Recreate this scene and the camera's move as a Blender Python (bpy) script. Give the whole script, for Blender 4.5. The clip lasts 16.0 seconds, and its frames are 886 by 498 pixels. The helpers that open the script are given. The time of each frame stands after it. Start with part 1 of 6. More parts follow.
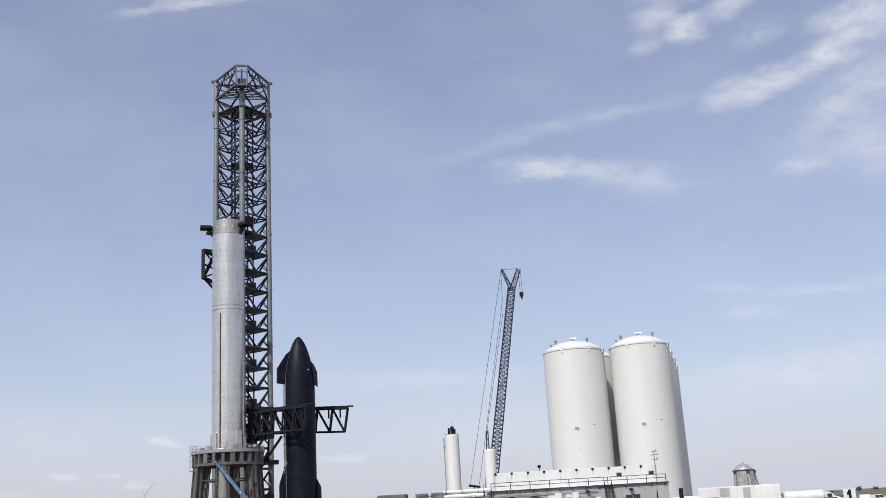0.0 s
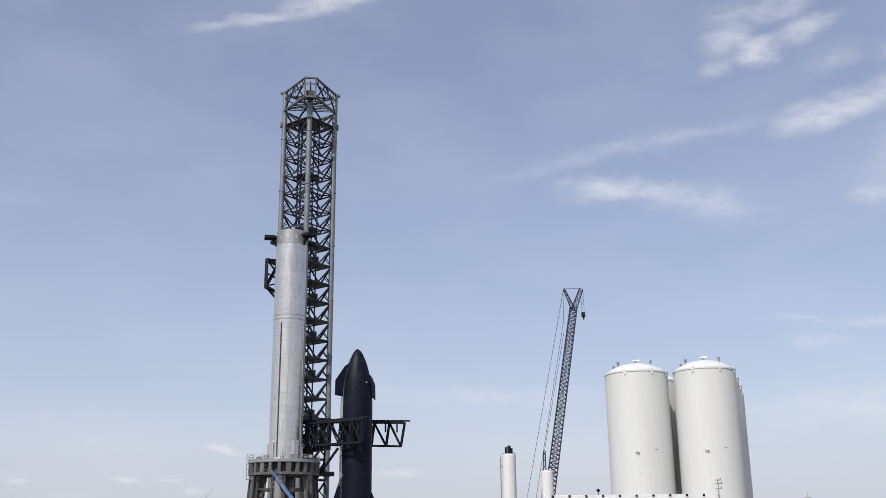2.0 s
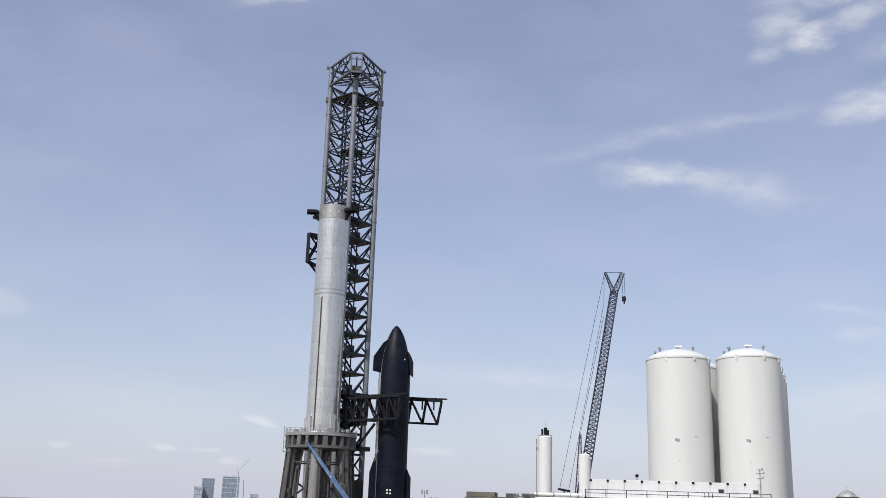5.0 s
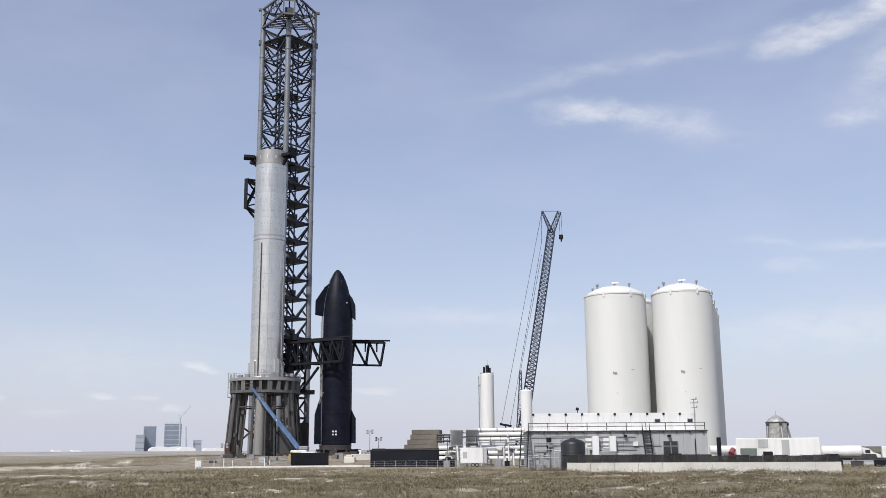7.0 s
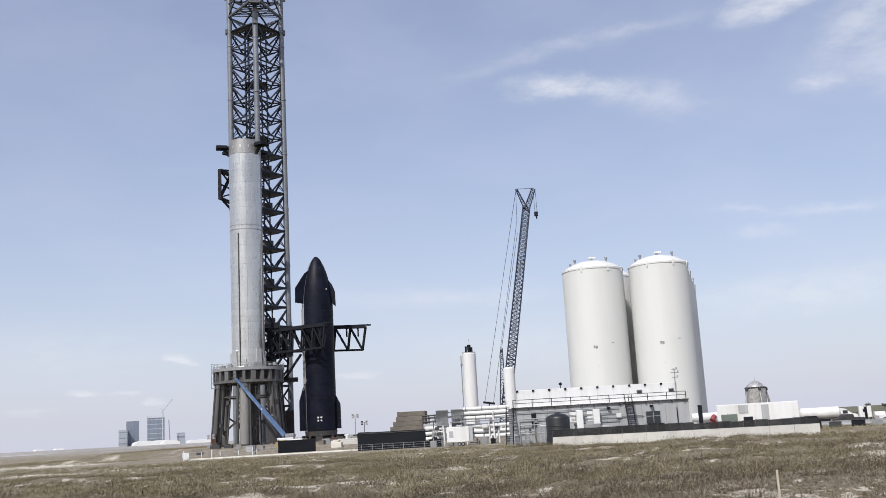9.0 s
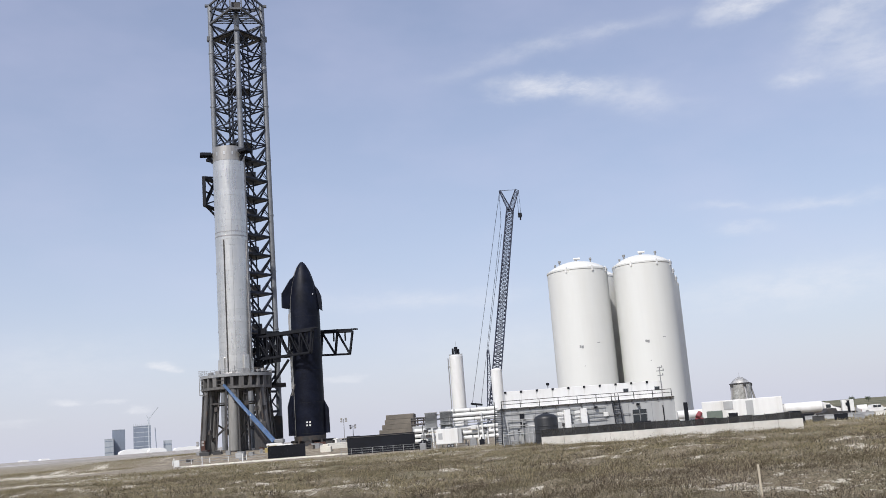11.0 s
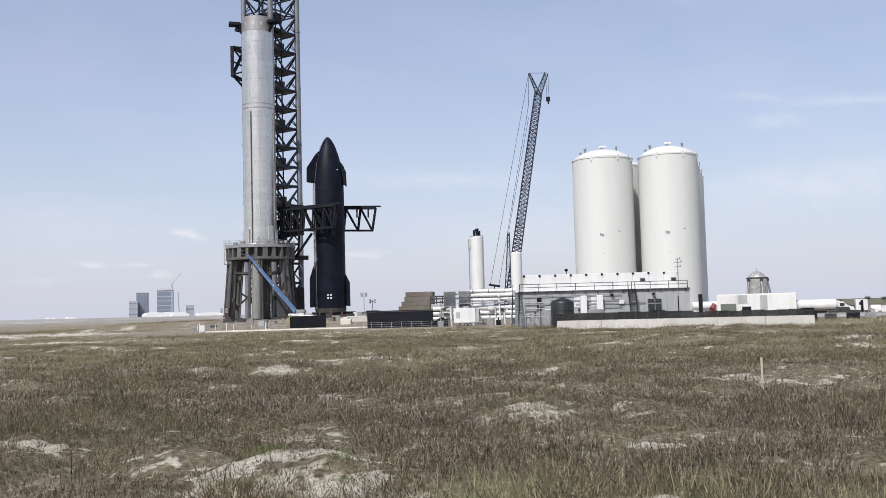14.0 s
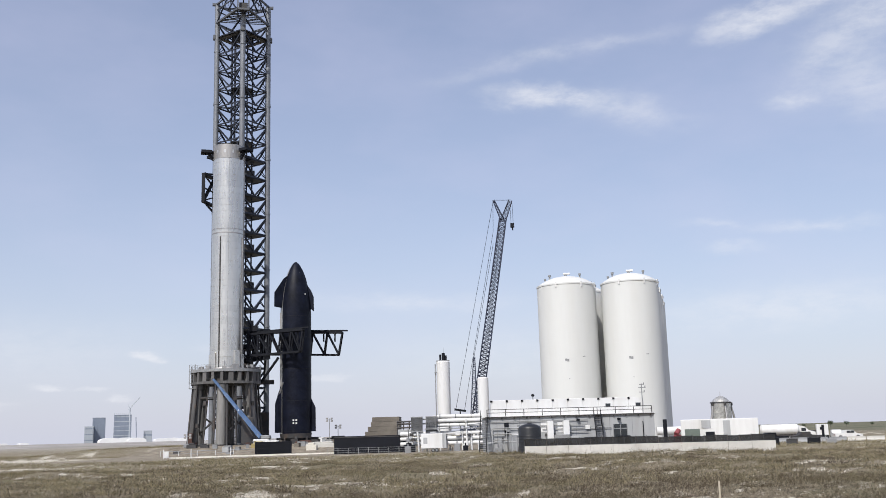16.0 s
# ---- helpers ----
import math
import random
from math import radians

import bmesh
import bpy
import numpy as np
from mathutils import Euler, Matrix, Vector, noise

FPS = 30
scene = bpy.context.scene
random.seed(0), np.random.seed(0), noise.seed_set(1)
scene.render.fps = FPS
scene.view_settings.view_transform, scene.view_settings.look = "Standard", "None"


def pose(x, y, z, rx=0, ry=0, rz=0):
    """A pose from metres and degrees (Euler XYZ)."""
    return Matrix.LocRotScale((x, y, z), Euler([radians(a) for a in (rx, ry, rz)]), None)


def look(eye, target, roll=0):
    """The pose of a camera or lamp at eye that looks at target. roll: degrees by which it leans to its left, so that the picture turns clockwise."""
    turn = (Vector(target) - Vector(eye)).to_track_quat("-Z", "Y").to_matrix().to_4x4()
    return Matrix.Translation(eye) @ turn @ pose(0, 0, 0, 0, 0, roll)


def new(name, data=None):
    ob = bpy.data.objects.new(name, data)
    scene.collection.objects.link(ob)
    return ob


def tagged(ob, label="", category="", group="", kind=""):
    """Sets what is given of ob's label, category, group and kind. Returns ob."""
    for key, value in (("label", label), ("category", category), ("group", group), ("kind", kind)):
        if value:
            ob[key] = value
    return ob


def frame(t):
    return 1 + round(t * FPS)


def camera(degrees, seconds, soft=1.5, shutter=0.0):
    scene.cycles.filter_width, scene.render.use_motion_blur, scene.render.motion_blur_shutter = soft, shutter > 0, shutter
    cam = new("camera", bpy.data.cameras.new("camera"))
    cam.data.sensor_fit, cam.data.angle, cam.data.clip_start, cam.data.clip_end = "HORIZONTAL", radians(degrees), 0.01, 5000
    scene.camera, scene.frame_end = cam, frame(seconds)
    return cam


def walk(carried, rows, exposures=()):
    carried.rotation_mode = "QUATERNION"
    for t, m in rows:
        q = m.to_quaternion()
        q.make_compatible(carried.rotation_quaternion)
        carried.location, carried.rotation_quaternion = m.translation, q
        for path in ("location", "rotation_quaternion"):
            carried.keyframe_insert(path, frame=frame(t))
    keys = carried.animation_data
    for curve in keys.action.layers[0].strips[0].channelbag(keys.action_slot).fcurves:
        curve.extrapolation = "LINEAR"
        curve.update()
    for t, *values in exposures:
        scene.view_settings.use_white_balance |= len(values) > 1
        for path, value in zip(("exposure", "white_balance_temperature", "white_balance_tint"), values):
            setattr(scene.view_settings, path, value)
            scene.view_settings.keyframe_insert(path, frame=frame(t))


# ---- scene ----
cam = camera(48.67, 16.0, soft=0.85)
PATH = [
    (0, pose(2.02, 2.49, 2.74, 105.04, 3.20, 2.98)),
    (0.5, pose(1.99, 2.57, 2.75, 105.29, 2.98, 3.33)),
    (1, pose(1.93, 2.95, 2.78, 105.49, 2.63, 3.67)),
    (1.5, pose(1.84, 3.61, 2.80, 105.81, 1.77, 4.64)),
    (2, pose(1.74, 4.46, 2.82, 106.15, 0.54, 6.00)),
    (2.5, pose(1.62, 5.45, 2.84, 106.63, -0.91, 8.19)),
    (3, pose(1.50, 6.32, 2.85, 107.00, -1.63, 11.31)),
    (3.5, pose(1.38, 6.76, 2.86, 106.99, -1.12, 12.39)),
    (4, pose(1.26, 6.70, 2.87, 106.62, -0.98, 11.74)),
    (4.5, pose(1.14, 6.26, 2.87, 105.87, -1.54, 9.59)),
    (5, pose(1.01, 5.64, 2.86, 104.95, -1.69, 7.79)),
    (7.5, pose(0.57, 3.31, 2.84, 101.02, 1.02, 4.06)),
    (8, pose(0.50, 2.85, 2.84, 100.75, 1.76, 3.86)),
    (8.5, pose(0.41, 2.75, 2.85, 100.61, 2.53, 3.73)),
    (9, pose(0.33, 2.59, 2.87, 100.39, 3.16, 3.63)),
    (11.5, pose(0.04, 0.93, 2.95, 100.50, 4.39, 2.86)),
    (12, pose(-0.02, 0.95, 2.98, 101.15, 3.47, 2.56)),
    (12.5, pose(-0.03, 0.63, 2.99, 101.70, 2.17, 2.48)),
    (13, pose(-0.03, -0.01, 3.00, 100.25, 2.01, 2.91)),
    (13.5, pose(-0.05, -0.52, 3.01, 95.75, 1.71, 3.42)),
    (14, pose(-0.09, -0.71, 3.03, 93.49, 1.53, 3.87)),
    (14.5, pose(-0.12, -0.79, 3.03, 95.43, 2.26, 4.07)),
    (15, pose(-0.22, -1.19, 3.05, 97.91, 2.41, 4.55)),
    (15.5, pose(-0.40, -2.31, 3.08, 99.53, 2.05, 4.11)),
    (16, pose(-0.54, -3.97, 3.10, 100.63, 1.60, 1.79)),
]
EXPOSURES = [(0.0, -0.04), (2.5, -0.07), (5.0, -0.05), (7.5, 0.02), (12.0, 0.04), (16.0, 0.05)]
walk(cam, PATH, EXPOSURES)


# ---- world, sun ----
SUN_AZ, SUN_EL = radians(-158), radians(48)
sun_way = Vector((math.sin(SUN_AZ) * math.cos(SUN_EL), math.cos(SUN_AZ) * math.cos(SUN_EL), math.sin(SUN_EL)))
sun_data = bpy.data.lights.new("sun", "SUN")
sun_data.energy, sun_data.angle, sun_data.color = 4.1, radians(0.6), (1.0, 0.965, 0.915)
sun = new("sun", sun_data)
sun.matrix_world = look((0, 0, 400), Vector((0, 0, 400)) - sun_way)

# soft clouds: azimuth, elevation, half length, half width, lean (degrees) and density
CLOUDS = [
    (4.7, 19.25, 2.9, 0.62, -3, 0.75), (7.6, 18.75, 2.6, 0.75, -8, 0.5), (10.6, 17.75, 2.3, 0.75, -14, 0.4),
    (0.6, 20.7, 3.2, 0.4, 12, 0.14), (4.3, 21.5, 3.2, 0.55, 12, 0.26), (9.2, 21.95, 4.0, 0.36, 4, 0.3),
    (13.75, 26.05, 1.15, 0.62, 5, 0.95), (12.1, 26.9, 1.3, 0.7, 10, 0.6), (11.4, 25.5, 0.9, 0.5, 5, 0.45), (12.6, 28.3, 1.6, 0.6, 8, 0.5), (15.4, 28.2, 1.6, 0.6, 8, 0.6), (16.6, 26.8, 1.6, 0.6, 10, 0.6),
    (16.6, 22.05, 2.0, 0.75, 8, 0.66), (19.4, 22.6, 2.2, 0.72, 14, 0.62), (22.2, 23.3, 1.8, 0.7, 12, 0.65), (22.8, 24.9, 2.0, 0.7, 6, 0.7), (25.2, 24.6, 2.2, 1.0, 12, 0.65), (17.6, 24.9, 1.5, 0.6, 8, 0.5),
    (21.6, 20.4, 2.8, 1.5, 35, 0.5), (19.3, 17.6, 1.5, 0.6, 0, 0.55), (23.4, 17.8, 2.4, 1.7, -20, 0.52), (24.5, 21.6, 2.2, 1.2, 10, 0.5),
    (-17.2, 28.95, 3.6, 0.3, 11, 0.6), (-12.4, 30.5, 3.2, 0.5, 13, 0.95), (-35.3, 10.75, 1.7, 0.5, -6, 0.95), (-33.0, 10.2, 1.3, 0.45, -12, 0.45),
    (-36.2, 28.5, 0.9, 0.35, 15, 0.5), (-27.4, 29.9, 1.3, 0.35, -5, 0.45),
    (-18.5, 4.6, 0.75, 0.26, 0, 0.85), (-23.4, 3.05, 0.8, 0.17, 0, 0.7), (-19.65, 2.4, 0.55, 0.2, 0, 0.7),
    (-21.3, 2.87, 0.65, 0.15, 0, 0.6), (-8.5, 3.4, 1.1, 0.26, 0, 0.6), (-29.2, 3.05, 0.6, 0.18, 0, 0.55), (-26.2, 2.2, 1.4, 0.2, 0, 0.4),
    (-3.4, 7.5, 6.0, 0.55, -2, 0.42), (17.5, 6.3, 7.5, 1.2, 2, 0.55), (14.3, 11.25, 1.6, 0.22, -6, 0.36), (19.7, 10.65, 3.0, 0.3, -2, 0.5), (15.3, 9.8, 1.4, 0.3, 0, 0.36),
    (-14.2, 5.2, 0.9, 0.3, 0, 0.4), (2.0, 4.2, 7.0, 1.6, 0, 0.3), (-24.0, 5.0, 6.0, 1.6, 0, 0.3),
]


def build_world():
    w = bpy.data.worlds.new("sky")
    scene.world = w
    w.use_nodes = True
    nt = w.node_tree
    nt.nodes.clear()
    N, L = nt.nodes.new, nt.links.new

    def num(op, a, b=None, c=None, clamp=False):
        n = N("ShaderNodeMath")
        n.operation, n.use_clamp = op, clamp
        for i, v in enumerate((a, b, c)):
            if v is None:
                continue
            if isinstance(v, (int, float)):
                n.inputs[i].default_value = v
            else:
                L(v, n.inputs[i])
        return n.outputs[0]

    sky = N("ShaderNodeTexSky")
    sky.sky_type, sky.sun_disc = "NISHITA", False
    sky.sun_elevation, sky.sun_rotation = SUN_EL, SUN_AZ
    sky.air_density, sky.dust_density, sky.ozone_density, sky.altitude = 1.0, 1.6, 3.2, 0
    tc = N("ShaderNodeTexCoord")
    sep = N("ShaderNodeSeparateXYZ")
    L(tc.outputs["Generated"], sep.inputs[0])
    x, y, z = sep.outputs
    az = num("MULTIPLY", num("ARCTAN2", x, y), 57.2958)
    el = num("MULTIPLY", num("ARCSINE", z), 57.2958)
    # a ragged outline
    comb = N("ShaderNodeCombineXYZ")
    L(num("MULTIPLY", az, 0.55), comb.inputs[0]), L(num("MULTIPLY", el, 1.3), comb.inputs[1])

    def fbm(scale, detail, rough, seed):
        n = N("ShaderNodeTexNoise")
        n.noise_dimensions = "4D"
        n.inputs["W"].default_value = seed
        n.inputs["Scale"].default_value, n.inputs["Detail"].default_value, n.inputs["Roughness"].default_value = scale, detail, rough
        L(comb.outputs[0], n.inputs["Vector"])
        return n.outputs[0]

    n1, n2, n3 = fbm(0.55, 6, 0.6, 1.3), fbm(0.7, 5, 0.6, 7.7), fbm(0.9, 8, 0.62, 3.1)
    waz = num("ADD", az, num("MULTIPLY", num("SUBTRACT", n1, 0.5), 3.4))
    wel = num("ADD", el, num("MULTIPLY", num("SUBTRACT", n2, 0.5), 1.5))
    total = None
    for a0, e0, sx, sy, lean, dens in CLOUDS:
        c, s = math.cos(radians(lean)), math.sin(radians(lean))
        da, de = num("SUBTRACT", waz, a0), num("SUBTRACT", wel, e0)
        u = num("MULTIPLY", num("ADD", num("MULTIPLY", da, c), num("MULTIPLY", de, s)), 1 / sx)
        v = num("MULTIPLY", num("SUBTRACT", num("MULTIPLY", de, c), num("MULTIPLY", da, s)), 1 / sy)
        r2 = num("ADD", num("MULTIPLY", u, u), num("MULTIPLY", v, v))
        fall = num("MULTIPLY", r2, -1.1) if dens < 0.6 else num("MULTIPLY", num("POWER", r2, 1.6), -0.8)
        m = num("MULTIPLY", num("POWER", 2.718, fall), dens)
        total = m if total is None else num("ADD", total, m)
    body = num("SUBTRACT", num("MULTIPLY", n3, 3.4), 1.05, clamp=True)
    cloud = num("MULTIPLY", num("MINIMUM", total, 1.0), num("ADD", num("MULTIPLY", body, 0.56), 0.24), clamp=True)
    veil = num("MULTIPLY", num("SUBTRACT", fbm(0.16, 4, 0.55, 5.5), 0.42, clamp=True), 0.45)
    haze = num("POWER", 2.718, num("MULTIPLY", num("ABSOLUTE", el), -0.085))
    low = num("MULTIPLY", haze, 0.74, clamp=True)
    thin = num("ADD", veil, 0.20, clamp=True)

    def blend(fac, a, b):
        n = N("ShaderNodeMix")
        n.data_type = "RGBA"
        L(fac, n.inputs[0])
        for i, v in ((6, a), (7, b)):
            if isinstance(v, tuple):
                n.inputs[i].default_value = (*v, 1)
            else:
                L(v, n.inputs[i])
        return n.outputs[2]

    col = blend(thin, sky.outputs[0], (5.25, 5.1, 6.7))
    col = blend(low, col, (HAZE_R, HAZE_G, HAZE_B))
    col = blend(cloud, col, (CLOUD_R, CLOUD_G, CLOUD_B))
    bg = N("ShaderNodeBackground")
    bg.inputs["Strength"].default_value = 0.13
    out = N("ShaderNodeOutputWorld")
    L(col, bg.inputs["Color"]), L(bg.outputs[0], out.inputs[0])


HAZE_R, HAZE_G, HAZE_B = 5.45, 5.6, 6.55
CLOUD_R, CLOUD_G, CLOUD_B = 6.4, 6.5, 6.9
build_world()


# ---- materials ----
def mat(name, rgb, rough=0.6, metal=0.0, var=0.15, scale=1.0, bump=0.0, bump_scale=None, dirt=None, dirt_amount=0.3, streak=False, rand=0.0, island=0.0, spec=None):
    m = bpy.data.materials.new(name)
    m.use_nodes = True
    nt = m.node_tree
    N, L = nt.nodes.new, nt.links.new
    b = nt.nodes["Principled BSDF"]
    b.inputs["Roughness"].default_value, b.inputs["Metallic"].default_value = rough, metal
    if spec is not None:
        b.inputs["Specular IOR Level"].default_value = spec
    tc = N("ShaderNodeTexCoord")
    vec = tc.outputs["Object"]
    if streak:
        mp = N("ShaderNodeMapping")
        mp.inputs["Scale"].default_value = (1, 1, 0.12)
        L(vec, mp.inputs[0])
        vec = mp.outputs[0]

    def noise_tex(s, d, v=vec):
        n = N("ShaderNodeTexNoise")
        n.inputs["Scale"].default_value, n.inputs["Detail"].default_value, n.inputs["Roughness"].default_value = s, d, 0.6
        L(v, n.inputs["Vector"])
        return n.outputs[0]

    def ramp(v, lo, hi, a, c):
        n = N("ShaderNodeMapRange")
        for k, val in (("From Min", lo), ("From Max", hi), ("To Min", a), ("To Max", c)):
            n.inputs[k].default_value = val
        L(v, n.inputs["Value"])
        return n.outputs[0]

    big, fine = noise_tex(0.25 * scale, 4), noise_tex(3.0 * scale, 6)
    mul = N("ShaderNodeMath")
    mul.operation = "MULTIPLY"
    L(ramp(big, 0.3, 0.7, 1 - var, 1 + var), mul.inputs[0]), L(ramp(fine, 0.3, 0.7, 1 - var * 0.7, 1 + var * 0.7), mul.inputs[1])
    val = mul.outputs[0]
    for source, amount in (("rand", rand), ("island", island)):
        if amount:
            info = N("ShaderNodeObjectInfo" if source == "rand" else "ShaderNodeNewGeometry")
            mm = N("ShaderNodeMath")
            mm.operation = "MULTIPLY"
            L(val, mm.inputs[0])
            L(ramp(info.outputs["Random" if source == "rand" else "Random Per Island"], 0, 1, 1 - amount, 1 + amount), mm.inputs[1])
            val = mm.outputs[0]
    col = N("ShaderNodeVectorMath")
    col.operation = "SCALE"
    col.inputs[0].default_value = rgb
    L(val, col.inputs["Scale"])
    res = col.outputs[0]
    if dirt:
        mx = N("ShaderNodeMix")
        mx.data_type = "RGBA"
        L(ramp(noise_tex(0.8 * scale, 8), 0.48, 0.72, 0, dirt_amount), mx.inputs[0])
        L(res, mx.inputs[6])
        mx.inputs[7].default_value = (*dirt, 1)
        res = mx.outputs[2]
    L(res, b.inputs["Base Color"])
    L(ramp(fine, 0.3, 0.7, max(rough - 0.08, 0.02), min(rough + 0.08, 1)), b.inputs["Roughness"])
    if bump:
        bp = N("ShaderNodeBump")
        bp.inputs["Strength"].default_value, bp.inputs["Distance"].default_value = bump, 0.05
        L(noise_tex(bump_scale or 6 * scale, 6), bp.inputs["Height"])
        L(bp.outputs[0], b.inputs["Normal"])
    return m


M_TOWER = mat("galvanised tower steel", (0.185, 0.195, 0.212), 0.5, 0.25, 0.2, 0.5, dirt=(0.10, 0.10, 0.105), dirt_amount=0.4)
M_CROWN = mat("grey crown steel", (0.095, 0.10, 0.11), 0.55, 0.2, 0.2, 0.5, dirt=(0.07, 0.06, 0.055), dirt_amount=0.4)
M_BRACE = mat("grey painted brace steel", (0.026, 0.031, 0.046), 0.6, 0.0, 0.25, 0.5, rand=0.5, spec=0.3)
M_BLACKSTEEL = mat("black painted steel", (0.008, 0.009, 0.013), 0.6, 0.0, 0.3, 0.8, spec=0.2)
M_DARKSTEEL = mat("dark weathered steel", (0.045, 0.044, 0.045), 0.65, 0.1, 0.35, 0.6, dirt=(0.11, 0.07, 0.045), dirt_amount=0.5)
M_OLM = mat("heat-stained launch mount steel", (0.125, 0.122, 0.12), 0.75, 0.0, 0.4, 0.5, dirt=(0.05, 0.045, 0.043), dirt_amount=0.7, streak=True, rand=0.25)
M_STEEL = mat("mill-finish stainless steel", (0.60, 0.59, 0.56), 0.31, 0.75, 0.10, 0.5, bump=0.14, bump_scale=0.6, dirt=(0.46, 0.45, 0.42), dirt_amount=0.3, streak=True, rand=0.05)
M_STEELBAND = mat("dull stainless steel", (0.36, 0.35, 0.34), 0.5, 0.6, 0.14, 0.6, dirt=(0.26, 0.25, 0.24), dirt_amount=0.5, streak=True)
M_TILE = mat("black ceramic tile", (0.0045, 0.006, 0.0135), 0.5, 0.0, 0.5, 1.2, bump=0.2, bump_scale=2.5, dirt=(0.014, 0.016, 0.025), dirt_amount=0.6, spec=0.15)
M_TANK = mat("off-white painted tank", (0.605, 0.61, 0.59), 0.6, 0.0, 0.025, 0.25, bump=0.05, bump_scale=0.5, dirt=(0.52, 0.51, 0.47), dirt_amount=0.4, streak=True)
M_WHITE = mat("white painted metal", (0.66, 0.66, 0.65), 0.5, 0.0, 0.05, 0.6, dirt=(0.46, 0.44, 0.4), dirt_amount=0.45, streak=True)
M_GREYPANEL = mat("light grey wall panel", (0.35, 0.358, 0.364), 0.65, 0.0, 0.08, 0.6, dirt=(0.28, 0.27, 0.25), dirt_amount=0.45, streak=True)
M_CONCRETE = mat("pale concrete", (0.50, 0.485, 0.45), 0.85, 0.0, 0.12, 0.7, bump=0.3, dirt=(0.35, 0.32, 0.28), dirt_amount=0.5)
M_LIME = mat("crushed white limestone", (0.70, 0.67, 0.60), 0.9, 0.0, 0.2, 1.5, bump=0.6)
# paler version of the mount steel, with sunlight put into the base colour
M_SUNLEG = mat("pale weathered mount column", (0.25, 0.245, 0.235), 0.75, 0.0, 0.25, 0.5, dirt=(0.12, 0.11, 0.1), dirt_amount=0.6, streak=True)
M_TIMBER = mat("weathered timber mats", (0.13, 0.115, 0.096), 0.85, 0.0, 0.25, 1.2, bump=0.5, rand=0.25)
M_BLUE = mat("blue lift paint", (0.075, 0.135, 0.26), 0.55, 0.0, 0.12, 1.0, dirt=(0.3, 0.33, 0.36), dirt_amount=0.4)
M_CRANE = mat("dark blue crane lattice", (0.022, 0.028, 0.055), 0.55, 0.0, 0.3, 0.5)
M_PLASTIC = mat("black polyethylene", (0.018, 0.019, 0.021), 0.45, 0.0, 0.3, 1.0)
M_MESH = mat("black fence screen", (0.02, 0.02, 0.021), 0.9, 0.0, 0.3, 2.0)
M_MESH.node_tree.nodes["Principled BSDF"].inputs["Alpha"].default_value = 0.82
M_GLASS = mat("dark window glass", (0.03, 0.035, 0.04), 0.1, 0.0, 0.1, 1.0)
M_GREEN = mat("olive green cabinet", (0.12, 0.145, 0.125), 0.7, 0.0, 0.12, 1.0)
M_GREY = mat("mid grey machinery", (0.24, 0.245, 0.25), 0.6, 0.1, 0.2, 1.2)
M_RED = mat("faded red paint", (0.24, 0.05, 0.06), 0.7, 0.0, 0.15, 1.0)
M_RUST = mat("rusted plate", (0.09, 0.045, 0.035), 0.85, 0.1, 0.35, 1.0)
M_YELLOW = mat("faded yellow paint", (0.30, 0.24, 0.10), 0.7, 0.0, 0.15, 1.0)
# skyline colours: distance haze is mixed into these two bluish greys
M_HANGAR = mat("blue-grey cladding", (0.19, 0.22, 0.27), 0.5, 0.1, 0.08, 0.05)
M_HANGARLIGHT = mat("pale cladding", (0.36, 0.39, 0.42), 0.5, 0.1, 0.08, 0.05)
M_TENT = mat("white tent fabric", (0.72, 0.72, 0.71), 0.7, 0.0, 0.05, 0.05)
M_RUBBER = mat("tyre rubber", (0.02, 0.02, 0.02), 0.85, 0.0, 0.2, 3.0)
M_WOODSTAKE = mat("pale wooden stake", (0.5, 0.44, 0.34), 0.8, 0.0, 0.15, 8.0)
M_CLOTH = mat("pale tarpaulin", (0.6, 0.57, 0.5), 0.8, 0.0, 0.12, 1.0, bump=0.5)


